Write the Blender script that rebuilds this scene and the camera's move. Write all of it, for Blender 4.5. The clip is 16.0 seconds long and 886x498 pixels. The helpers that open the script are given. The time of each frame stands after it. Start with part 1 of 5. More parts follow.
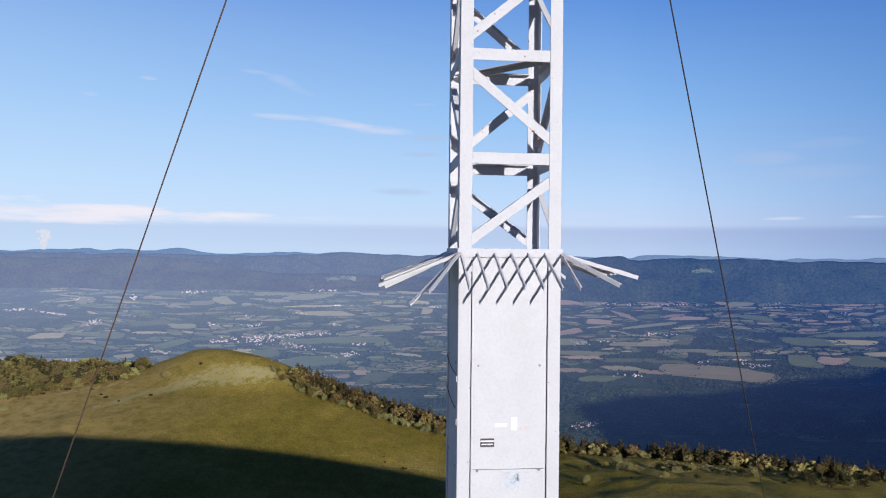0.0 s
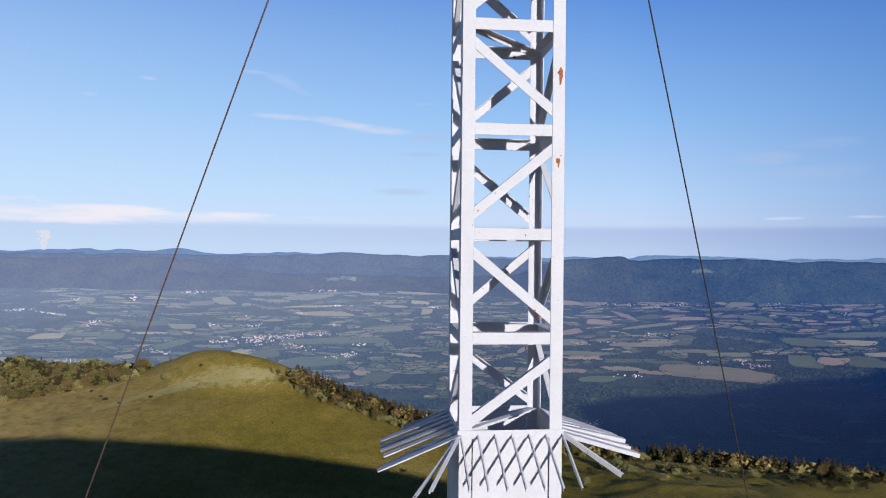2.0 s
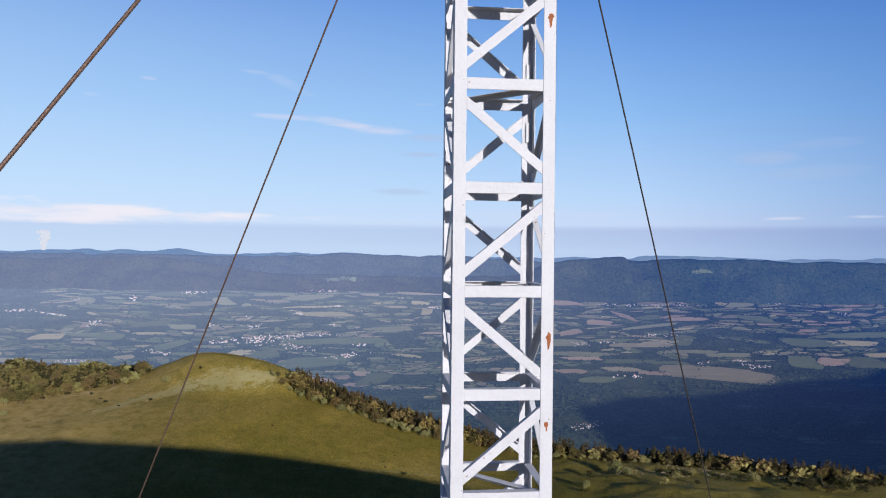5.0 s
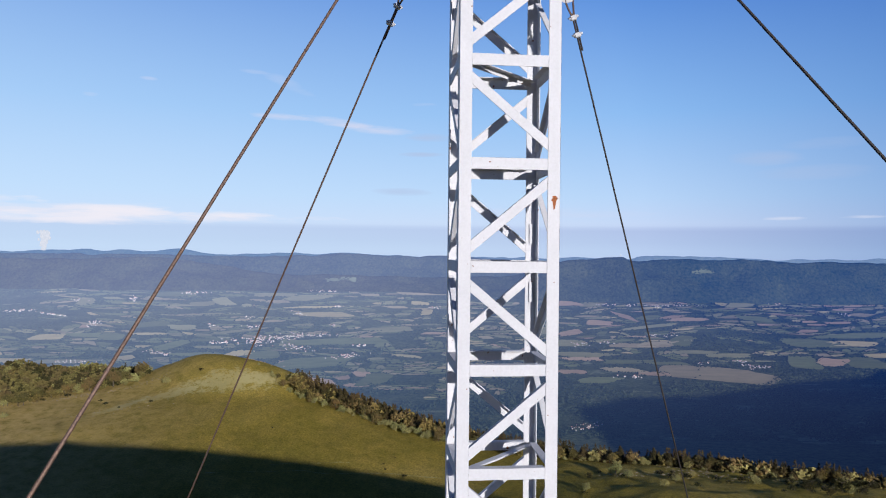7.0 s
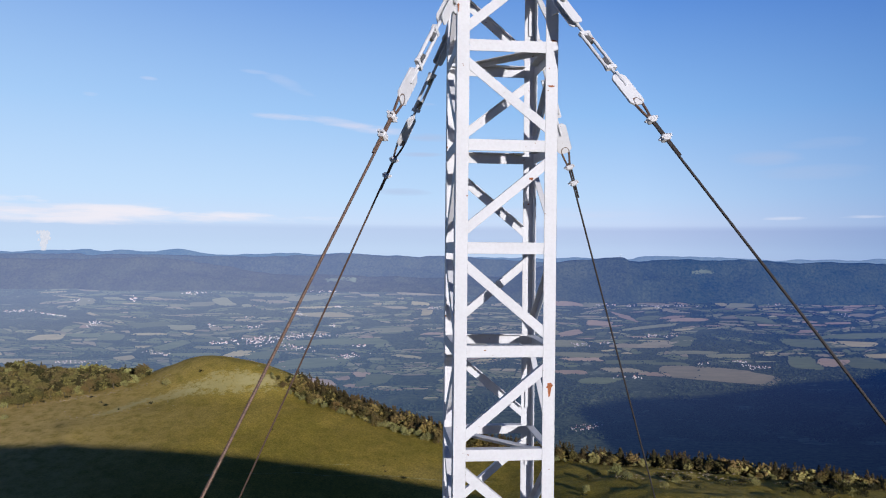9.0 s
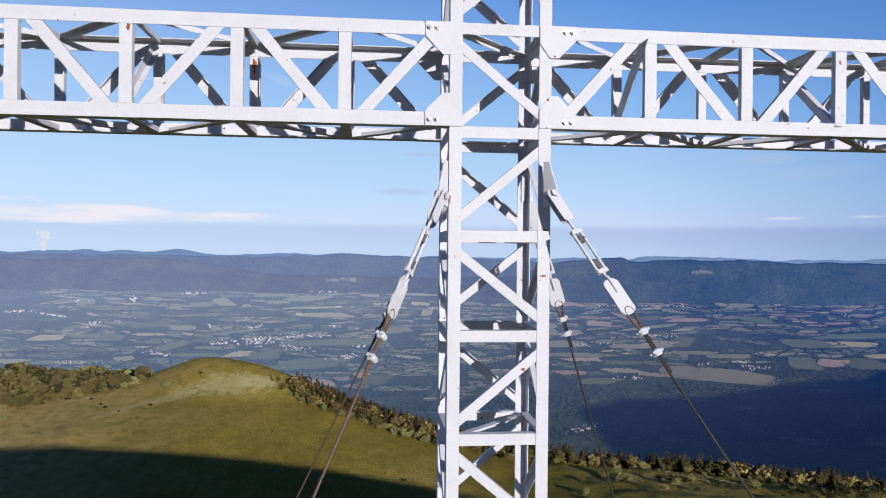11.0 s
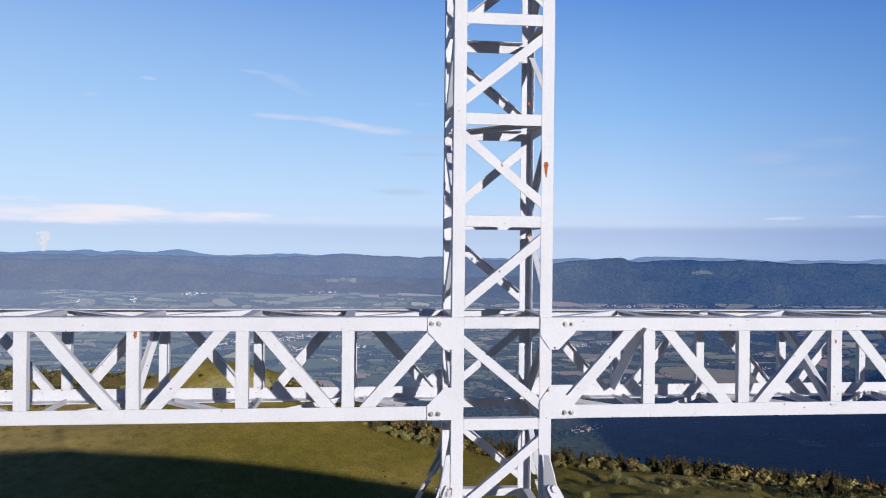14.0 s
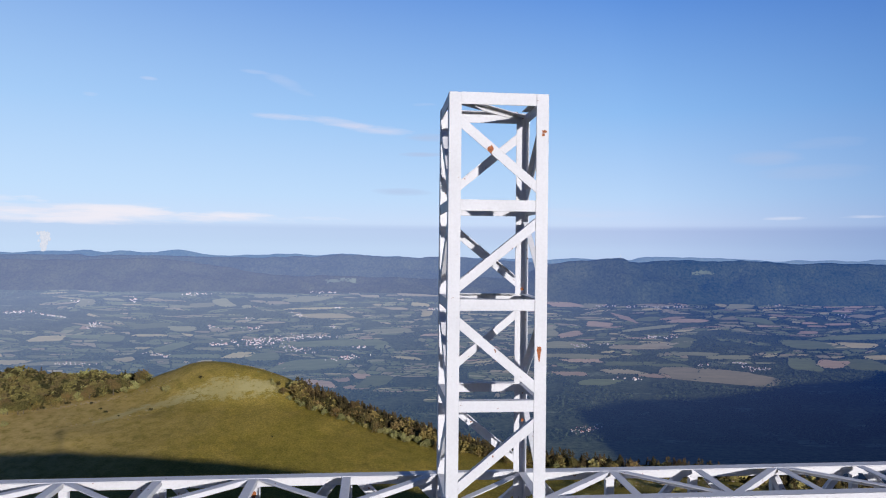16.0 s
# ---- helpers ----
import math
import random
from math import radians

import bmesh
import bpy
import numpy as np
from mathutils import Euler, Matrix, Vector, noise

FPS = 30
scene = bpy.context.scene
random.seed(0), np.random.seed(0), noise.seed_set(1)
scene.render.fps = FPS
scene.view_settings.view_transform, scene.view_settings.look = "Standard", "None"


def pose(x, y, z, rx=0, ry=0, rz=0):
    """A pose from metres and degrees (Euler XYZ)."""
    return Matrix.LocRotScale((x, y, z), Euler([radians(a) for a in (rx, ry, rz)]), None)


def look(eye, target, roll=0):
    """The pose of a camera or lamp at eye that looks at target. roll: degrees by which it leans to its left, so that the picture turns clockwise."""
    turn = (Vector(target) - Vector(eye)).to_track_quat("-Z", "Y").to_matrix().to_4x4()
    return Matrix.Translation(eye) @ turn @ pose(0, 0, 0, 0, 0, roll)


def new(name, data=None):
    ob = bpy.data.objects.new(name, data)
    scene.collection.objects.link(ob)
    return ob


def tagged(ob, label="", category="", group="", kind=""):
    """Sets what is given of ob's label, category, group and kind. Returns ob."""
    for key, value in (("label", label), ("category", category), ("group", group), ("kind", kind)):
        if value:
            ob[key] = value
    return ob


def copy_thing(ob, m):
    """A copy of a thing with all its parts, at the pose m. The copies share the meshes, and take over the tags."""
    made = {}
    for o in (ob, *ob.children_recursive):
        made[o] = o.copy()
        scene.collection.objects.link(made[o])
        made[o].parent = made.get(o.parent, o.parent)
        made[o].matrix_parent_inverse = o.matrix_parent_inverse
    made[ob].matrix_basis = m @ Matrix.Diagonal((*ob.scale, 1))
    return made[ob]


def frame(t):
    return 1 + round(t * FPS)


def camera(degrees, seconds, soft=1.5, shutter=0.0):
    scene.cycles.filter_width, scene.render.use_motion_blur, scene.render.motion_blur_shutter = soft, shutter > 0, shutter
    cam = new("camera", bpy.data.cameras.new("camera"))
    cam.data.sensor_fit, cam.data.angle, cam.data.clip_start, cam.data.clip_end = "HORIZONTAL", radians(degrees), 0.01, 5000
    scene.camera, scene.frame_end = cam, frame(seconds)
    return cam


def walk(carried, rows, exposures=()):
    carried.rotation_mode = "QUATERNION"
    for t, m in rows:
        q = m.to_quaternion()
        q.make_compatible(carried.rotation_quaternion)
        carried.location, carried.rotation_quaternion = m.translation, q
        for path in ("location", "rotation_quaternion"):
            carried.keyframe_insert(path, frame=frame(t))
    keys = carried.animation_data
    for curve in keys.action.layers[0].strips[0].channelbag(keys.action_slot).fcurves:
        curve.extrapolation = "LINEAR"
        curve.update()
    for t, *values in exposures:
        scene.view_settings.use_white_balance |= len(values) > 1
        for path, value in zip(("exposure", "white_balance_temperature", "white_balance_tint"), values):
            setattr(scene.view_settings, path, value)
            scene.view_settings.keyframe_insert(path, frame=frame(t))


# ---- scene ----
cam = camera(65.6, 16.0, soft=1.08)
PATH = [
    (0, (-1.149, -5.874, 3.99), (-0.9582, -3.8831, 3.9900), 0.57),
    (0.5, (-1.16, -5.867, 4.34), (-0.9692, -3.8761, 4.3400), 0.57),
    (1, (-1.159, -5.84, 4.793), (-0.9682, -3.8491, 4.7930), 0.57),
    (1.5, (-1.175, -5.877, 5.131), (-0.9842, -3.8861, 5.1310), 0.57),
    (2, (-1.159, -5.821, 5.544), (-0.9682, -3.8301, 5.5440), 0.57),
    (2.5, (-1.148, -5.829, 5.894), (-0.9572, -3.8381, 5.8940), 0.57),
    (3, (-1.124, -5.836, 6.283), (-0.9332, -3.8451, 6.2830), 0.57),
    (3.5, (-1.105, -5.849, 6.655), (-0.9142, -3.8581, 6.6550), 0.57),
    (4, (-1.092, -5.871, 7.063), (-0.9012, -3.8801, 7.0630), 0.57),
    (6.5, (-1.131, -5.935, 9.020), (-0.9402, -3.9441, 9.0200), 0.57),
    (7, (-1.148, -5.922, 9.441), (-0.9572, -3.9311, 9.4410), 0.57),
    (7.5, (-1.160, -5.945, 9.828), (-0.9692, -3.9541, 9.8280), 0.57),
    (8, (-1.160, -5.947, 10.264), (-0.9692, -3.9561, 10.2640), 0.57),
    (10.5, (-1.054, -5.910, 12.311), (-0.8632, -3.9191, 12.3110), 0.57),
    (11, (-1.06, -5.911, 12.757), (-0.8692, -3.9201, 12.7570), 0.57),
    (11.5, (-1.070, -5.925, 13.169), (-0.8792, -3.9341, 13.1690), 0.57),
    (12, (-1.105, -5.945, 13.613), (-0.9142, -3.9541, 13.6130), 0.57),
    (12.5, (-1.113, -5.954, 14.013), (-0.9222, -3.9631, 14.0130), 0.57),
    (13, (-1.110, -5.965, 14.463), (-0.9192, -3.9741, 14.4630), 0.57),
    (13.5, (-1.106, -5.982, 14.870), (-0.9152, -3.9911, 14.8700), 0.57),
    (14, (-1.109, -6.003, 15.320), (-0.9182, -4.0121, 15.3200), 0.57),
    (14.5, (-1.092, -6.003, 15.721), (-0.9012, -4.0121, 15.7210), 0.57),
    (15, (-1.083, -6.022, 16.152), (-0.8922, -4.0311, 16.1520), 0.57),
    (15.5, (-1.069, -6.020, 16.533), (-0.8782, -4.0291, 16.5330), 0.57),
    (16, (-1.072, -6.045, 16.969), (-0.8812, -4.0541, 16.9690), 0.57),
]
walk(cam, [(t, look(eye, target, roll)) for t, eye, target, roll in PATH])

# ---- light ----
SUN_EL, SUN_AZ = 13.3, 156.1          # degrees; azimuth clockwise from +y
_e, _a = radians(SUN_EL), radians(SUN_AZ)
TO_SUN = Vector((math.sin(_a) * math.cos(_e), math.cos(_a) * math.cos(_e), math.sin(_e)))
world = bpy.data.worlds.new("sky")
scene.world = world
world.use_nodes = True


def build_sky():
    """Physical sky, deepened to the clear blue of a high summit, with a haze layer at the horizon and thin cloud streaks."""
    nt = world.node_tree
    nt.nodes.clear()
    N, L = nt.nodes.new, nt.links.new
    out, bg = N("ShaderNodeOutputWorld"), N("ShaderNodeBackground")
    L(bg.outputs[0], out.inputs[0])
    bg.inputs[1].default_value = 0.10
    co = N("ShaderNodeTexCoord")
    lift = N("ShaderNodeVectorMath")
    lift.operation = "ADD"
    lift.inputs[1].default_value = (0, 0, 0.012)
    L(co.outputs["Generated"], lift.inputs[0])
    sky = N("ShaderNodeTexSky")
    sky.sky_type, sky.sun_disc = "NISHITA", False
    sky.sun_elevation, sky.sun_rotation = radians(SUN_EL), radians(SUN_AZ)
    sky.altitude, sky.air_density, sky.dust_density, sky.ozone_density = 1500, 1.0, 0.6, 3.0
    L(lift.outputs[0], sky.inputs[0])
    xyz = N("ShaderNodeSeparateXYZ")
    L(co.outputs["Generated"], xyz.inputs[0])

    def steps(src, stops, kind="LINEAR"):
        r = N("ShaderNodeValToRGB")
        e = r.color_ramp.elements
        r.color_ramp.interpolation = kind
        while len(e) < len(stops):
            e.new(0.5)
        for k, (p, c) in zip(e, stops):
            k.position, k.color = p, (*c, 1)
        L(src, r.inputs[0])
        return r.outputs[0]

    def blend(fac, a, b, kind="MIX"):
        m = N("ShaderNodeMix")
        m.data_type, m.blend_type = "RGBA", kind
        for sock, v in ((m.inputs[0], fac), (m.inputs[6], a), (m.inputs[7], b)):
            if isinstance(v, bpy.types.NodeSocket):
                L(v, sock)
            else:
                sock.default_value = v if isinstance(v, (int, float)) else (*v, 1)
        return m.outputs[2]

    clear = steps(xyz.outputs[2], [(0.0, (0.47, 0.60, 0.85)), (0.012, (0.44, 0.555, 0.81)), (0.029, (0.43, 0.525, 0.785)), (0.036, (0.56, 0.67, 0.90)), (0.075, (0.475, 0.655, 0.915)),
                                   (0.19, (0.268, 0.500, 0.865)), (0.34, (0.112, 0.285, 0.715)), (0.45, (0.038, 0.115, 0.37)), (0.65, (0.015, 0.048, 0.17)), (1.0, (0.009, 0.030, 0.11))])
    # brighter, paler air opposite the sun
    facing = N("ShaderNodeVectorMath")
    facing.operation = "DOT_PRODUCT"
    facing.inputs[1].default_value = (-0.80, 0.60, 0)
    L(co.outputs["Generated"], facing.inputs[0])
    paler = steps(facing.outputs["Value"], [(0.25, (0, 0, 0)), (1.0, (0.46, 0.46, 0.46))])
    low = steps(xyz.outputs[2], [(0.10, (1, 1, 1)), (0.36, (0.45, 0.45, 0.45)), (0.55, (0, 0, 0))])
    both = N("ShaderNodeMath")
    both.operation = "MULTIPLY"
    L(paler, both.inputs[0])
    L(low, both.inputs[1])
    clear = blend(both.outputs[0], clear, (0.60, 0.785, 0.985))
    # deeper blue at right angles to the sun and beyond
    across = N("ShaderNodeVectorMath")
    across.operation = "DOT_PRODUCT"
    across.inputs[1].default_value = (-TO_SUN.x / math.cos(radians(SUN_EL)), -TO_SUN.y / math.cos(radians(SUN_EL)), 0)
    L(co.outputs["Generated"], across.inputs[0])
    deep = steps(across.outputs["Value"], [(0.0, (0.34, 0.42, 0.56)), (0.46, (0.60, 0.69, 0.82)), (0.70, (0.97, 0.98, 1.0)), (0.78, (1, 1, 1))])
    clear = blend(1.0, clear, deep, "MULTIPLY")
    scale = N("ShaderNodeVectorMath")
    scale.operation = "SCALE"
    scale.inputs["Scale"].default_value = 10.6
    L(clear, scale.inputs[0])
    tone = blend(0.93, sky.outputs[0], scale.outputs[0])

    grain = N("ShaderNodeMapping")
    grain.inputs["Scale"].default_value = (1, 1, 7)
    L(co.outputs["Generated"], grain.inputs["Vector"])
    wisp = N("ShaderNodeTexNoise")
    wisp.inputs["Scale"].default_value, wisp.inputs["Detail"].default_value, wisp.inputs["Roughness"].default_value = 9, 8, 0.62
    L(grain.outputs[0], wisp.inputs["Vector"])

    def calc(op, x, y=0.0):
        m = N("ShaderNodeMath")
        m.operation = op
        for sock, v in zip(m.inputs, (x, y)):
            if isinstance(v, bpy.types.NodeSocket):
                L(v, sock)
            else:
                sock.default_value = v
        return m.outputs[0]

    def along(axis):
        d = N("ShaderNodeVectorMath")
        d.operation = "DOT_PRODUCT"
        d.inputs[1].default_value = axis
        L(co.outputs["Generated"], d.inputs[0])
        return d.outputs["Value"]

    # azimuth (clockwise from +y) and height in degrees, half-width, half-height, tilt, density, shade (0 grey to 3 bright)
    shades = ((4.5, 5.4, 7.6), (6.6, 7.0, 8.8), (8.0, 8.1, 9.2), (8.9, 8.6, 9.3))
    high_streaks = ((-7.8, 10.48, 3.1, 0.28, -3, 0.72, 1), (-3.6, 10.22, 3.9, 0.37, -5, 0.72, 1), (-0.1, 9.74, 3.1, 0.42, -5, 0.66, 1), (4.1, 9.18, 2.2, 0.38, 0, 0.75, 0),
                    (3.6, 7.80, 2.2, 0.24, 0, 0.85, 0), (2.0, 4.70, 2.6, 0.33, 0, 0.55, 0), (-10.0, 13.83, 1.2, 0.18, -2, 0.3, 1), (-7.1, 12.94, 2.2, 0.46, -22, 0.22, 1),
                    (3.7, 11.82, 1.5, 0.19, 0, 0.3, 1), (-17.8, 12.64, 0.6, 0.17, 0, 0.35, 1), (-21.8, 11.07, 0.6, 0.17, 0, 0.3, 1))
    low_banks = ((30.5, 7.1, 2.6, 0.65, -1, 0.42, 0), (34.0, 5.9, 4.0, 0.6, 0, 0.32, 0), (34.6, 7.9, 3.0, 0.5, 0, 0.28, 0), (14.0, 3.0, 9.0, 0.5, 0, 0.30, 1),
                 (-22.1, 2.41, 12.6, 0.84, -0.4, 0.75, 2), (-16.2, 2.41, 13.4, 0.48, -0.3, 0.65, 2), (-25.2, 3.31, 1.5, 0.32, 0, 0.8, 3), (-27.0, 3.27, 1.5, 0.28, 0, 0.6, 3),
                    (-19.4, 2.62, 5.0, 0.43, -1, 0.8, 3), (-12.3, 2.61, 4.5, 0.31, -0.5, 0.7, 3), (-25.0, 2.03, 6.7, 0.45, 0, 0.7, 3), (31.7, 2.53, 1.5, 0.17, 0, 0.5, 2),
                    (37.0, 2.59, 1.5, 0.16, 0, 0.6, 2))
    for az, el, wide, high, tilt, dense, shade in high_streaks + low_banks:
        ra, re, rt = radians(az), radians(el), radians(tilt)
        right = Vector((math.cos(ra), -math.sin(ra), 0))
        ahead = Vector((math.sin(ra) * math.cos(re), math.cos(ra) * math.cos(re), math.sin(re)))
        up = right.cross(ahead)
        e1, e2 = right * math.cos(rt) + up * math.sin(rt), up * math.cos(rt) - right * math.sin(rt)
        p = calc("DIVIDE", along(e1), math.sin(radians(wide)))
        q = calc("DIVIDE", calc("SUBTRACT", along(e2), ahead.dot(e2)), math.sin(radians(high)))
        rr = calc("ADD", calc("MULTIPLY", p, p), calc("MULTIPLY", q, q))
        edge = calc("SUBTRACT", calc("SUBTRACT", 1.0, rr), calc("MULTIPLY", calc("SUBTRACT", 0.50, wisp.outputs[0]), (2.4, 4.4, 4.6, 4.6)[shade]))
        front = calc("GREATER_THAN", along(ahead), 0.5)
        fac = calc("MULTIPLY", calc("MULTIPLY", calc("MINIMUM", calc("MAXIMUM", calc("MULTIPLY", edge, 0.75), 0.0), 1.0), min(dense, 1.0)), front)
        tone = blend(fac, tone, shades[shade])
    L(tone, bg.inputs[0])


build_sky()
sun_data = bpy.data.lights.new("sun", "SUN")
sun_data.energy, sun_data.angle, sun_data.color = 5.0, radians(0.55), (1.0, 0.963, 0.945)
sun = new("sun", sun_data)
sun.matrix_world = look(TO_SUN * 80, (0, 0, 0))


# ---- materials ----
def nodes(name):
    m = bpy.data.materials.new(name)
    m.use_nodes = True
    nt = m.node_tree
    return m, nt, nt.nodes.new, nt.links.new, nt.nodes["Principled BSDF"]


def ramp(nt, src, stops):
    r = nt.nodes.new("ShaderNodeValToRGB")
    e = r.color_ramp.elements
    while len(e) < len(stops):
        e.new(0.5)
    for k, (p, c) in zip(e, stops):
        k.position, k.color = p, (*c, 1)
    nt.links.new(src, r.inputs[0])
    return r.outputs[0]


def noise_tex(nt, vec, scale, detail=4, rough=0.55):
    n = nt.nodes.new("ShaderNodeTexNoise")
    n.inputs["Scale"].default_value, n.inputs["Detail"].default_value = scale, detail
    n.inputs["Roughness"].default_value = rough
    nt.links.new(vec, n.inputs["Vector"])
    return n.outputs[0]


def mix(nt, fac, a, b, kind="MIX"):
    m = nt.nodes.new("ShaderNodeMix")
    m.data_type, m.blend_type = "RGBA", kind
    for sock, v in ((m.inputs[0], fac), (m.inputs[6], a), (m.inputs[7], b)):
        if isinstance(v, bpy.types.NodeSocket):
            nt.links.new(v, sock)
        else:
            sock.default_value = v if isinstance(v, (int, float)) else (*v, 1)
    return m.outputs[2]


def bump(nt, bsdf, height, strength, dist):
    b = nt.nodes.new("ShaderNodeBump")
    b.inputs["Strength"].default_value, b.inputs["Distance"].default_value = strength, dist
    nt.links.new(height, b.inputs["Height"])
    nt.links.new(b.outputs[0], bsdf.inputs["Normal"])


def position(nt):
    return nt.nodes.new("ShaderNodeNewGeometry").outputs["Position"]


def paint_material(name, tone, rust=0.70):
    """Weathered white paint on steel: faint grime, brush texture, pin-prick rust."""
    m, nt, N, L, b = nodes(name)
    p = position(nt)
    grime = noise_tex(nt, p, 2.3, 6, 0.62)
    base = ramp(nt, grime, [(0.30, tuple(c * 0.92 for c in tone)), (0.62, tone)])
    fine = noise_tex(nt, p, 40, 4)
    base = mix(nt, 0.25, base, ramp(nt, fine, [(0.3, (0.75, 0.73, 0.71)), (0.6, (1.0, 1.0, 1.0))]), "MULTIPLY")
    spots = noise_tex(nt, p, 21, 3, 0.5)
    mask = ramp(nt, spots, [(rust, (0, 0, 0)), (rust + 0.035, (1, 1, 1))])
    base = mix(nt, mask, base, (0.20, 0.075, 0.03))
    L(base, b.inputs["Base Color"])
    b.inputs["Roughness"].default_value, b.inputs["Specular IOR Level"].default_value = 0.60, 0.25
    bump(nt, b, fine, 0.12, 0.004)
    return m


def plain(name, colour, rough=0.5, metal=0.0, scale=30, vary=0.25):
    m, nt, N, L, b = nodes(name)
    n = noise_tex(nt, position(nt), scale, 5)
    L(ramp(nt, n, [(0.3, tuple(c * (1 - vary) for c in colour)), (0.7, tuple(min(1, c * (1 + vary)) for c in colour))]), b.inputs["Base Color"])
    b.inputs["Roughness"].default_value, b.inputs["Metallic"].default_value = rough, metal
    bump(nt, b, n, 0.2, 0.003)
    return m


PAINT = paint_material("white_paint", (0.575, 0.574, 0.606))
PANEL = paint_material("panel_paint", (0.588, 0.587, 0.618), 0.76)
STEEL = plain("bare_steel", (0.30, 0.29, 0.28), 0.4, 0.8)
CABLE = plain("weathered_cable", (0.12, 0.072, 0.052), 0.6, 0.3, 90, 0.5)
CABLE_DARK = plain("dark_cable", (0.045, 0.036, 0.032), 0.6, 0.3, 90, 0.4)
RUST = plain("rust", (0.27, 0.085, 0.028), 0.9, 0.0, 60, 0.5)
DARK = plain("dark_rubber", (0.02, 0.02, 0.022), 0.7)
STICKER = plain("sticker_print", (0.06, 0.06, 0.07), 0.4)
BLUE_CHALK = plain("pale_blue_scrawl", (0.44, 0.54, 0.64), 0.7)
PINK_CHALK = plain("pale_pink_scrawl", (0.58, 0.48, 0.48), 0.7)
BRIGHT = plain("fresh_white", (0.74, 0.74, 0.75), 0.4, 0, 20, 0.03)


# ---- shapes ----
def part(name, bm, material, parent, label=""):
    me = bpy.data.meshes.new(name)
    bmesh.ops.recalc_face_normals(bm, faces=bm.faces)
    bm.to_mesh(me)
    bm.free()
    for m in (material if isinstance(material, (list, tuple)) else [material]):
        me.materials.append(m)
    ob = new(name, me)
    ob.parent = parent
    if label:
        ob["label"] = label
    return ob


def add_prism(bm, ring, off):
    """A solid from a planar ring of points, pushed along off."""
    a = [bm.verts.new(p) for p in ring]
    b = [bm.verts.new(Vector(p) + Vector(off)) for p in ring]
    n = len(a)
    bm.faces.new(a[::-1])
    bm.faces.new(b)
    for i in range(n):
        bm.faces.new((a[i], a[(i + 1) % n], b[(i + 1) % n], b[i]))


def add_tube(bm, p, q, r, sides=8, r2=None):
    p, q = Vector(p), Vector(q)
    z = (q - p).normalized()
    x = z.orthogonal().normalized()
    y = z.cross(x)
    r2 = r if r2 is None else r2
    rings = [[bm.verts.new(c + (x * math.cos(k * math.tau / sides) + y * math.sin(k * math.tau / sides)) * rr)
              for k in range(sides)] for c, rr in ((p, r), (q, r2))]
    bm.faces.new(rings[0][::-1])
    bm.faces.new(rings[1])
    for k in range(sides):
        bm.faces.new((rings[0][k], rings[0][(k + 1) % sides], rings[1][(k + 1) % sides], rings[1][k]))


def soften(bm, width):
    bmesh.ops.bevel(bm, geom=bm.edges[:], offset=width, segments=1, affect="EDGES", clamp_overlap=True)


def angle_bar(name, parent, p0, p1, inward, cut, w, depth=0.06, edge=1, t=0.009, material=None, label=""):
    """An angle-iron bar from p0 to p1. Its broad flange faces away from inward; its ends are cut along the direction cut;
    the second flange stands inward at the edge that cut (edge=1) or its opposite (edge=-1) points to."""
    p0, p1, inward, cut = Vector(p0), Vector(p1), Vector(inward), Vector(cut).normalized()
    ax = (p1 - p0).normalized()
    h = w / max(0.3, math.sqrt(1 - ax.dot(cut) ** 2))
    bm = bmesh.new()
    c = cut * (h / 2 * edge)
    k = cut * edge * (t * h / w)
    # L section swept from p0 to p1 with sheared ends
    prof = [-c, c, c + inward * depth, c - k + inward * depth, c - k + inward * t, -c + inward * t]
    a = [bm.verts.new(p0 + v) for v in prof]
    b = [bm.verts.new(p1 + v) for v in prof]
    for i in range(6):
        bm.faces.new((a[i], a[(i + 1) % 6], b[(i + 1) % 6], b[i]))
    for r in (a, b):
        bm.faces.new((r[0], r[1], r[4], r[5]))
        bm.faces.new((r[1], r[2], r[3], r[4]))
    soften(bm, 0.0022)
    return part(name, bm, material or PAINT, parent, label)


# ---- the cross ----
HALF, DEEP, LEG = 0.45, 0.90, 0.112
X, Y, Z = Vector((1, 0, 0)), Vector((0, 1, 0)), Vector((0, 0, 1))
LEVELS = [4.78, 5.678, 6.578, 7.478, 8.383, 9.288, 10.194, 11.10, 12.0, 12.871, 13.774, 14.671, 15.57, 16.473, 17.361, 18.312]
GUARD = 4.0
ARM_LOW, ARM_HIGH, ARM_END = 13.82, 14.72, 5.30
IN = HALF - LEG

cross = tagged(new("lattice_cross"), "tall white-painted steel lattice summit cross with rust spots", "cross")


def corner_bar(name, p0, p1, a, b, w, t=0.011, label=""):
    """An angle with its heel on the line p0-p1 and flanges along a and b."""
    p0, p1, a, b = Vector(p0), Vector(p1), Vector(a), Vector(b)
    prof = [Vector(), a * w, a * w + b * t, a * t + b * t, a * t + b * w, b * w]
    bm = bmesh.new()
    r0, r1 = [[bm.verts.new(p + v) for v in prof] for p in (p0, p1)]
    for i in range(6):
        bm.faces.new((r0[i], r0[(i + 1) % 6], r1[(i + 1) % 6], r1[i]))
    for r in (r0, r1):
        bm.faces.new((r[0], r[1], r[2], r[3]))
        bm.faces.new((r[0], r[3], r[4], r[5]))
    soften(bm, 0.003)
    return part(name, bm, PAINT, cross, label)


# four legs
for sx in (-1, 1):
    for y, sy in ((0, 1), (DEEP, -1)):
        corner_bar("leg", (sx * HALF, y, -0.4), (sx * HALF, y, 18.365), -X * sx, Y * sy, LEG)

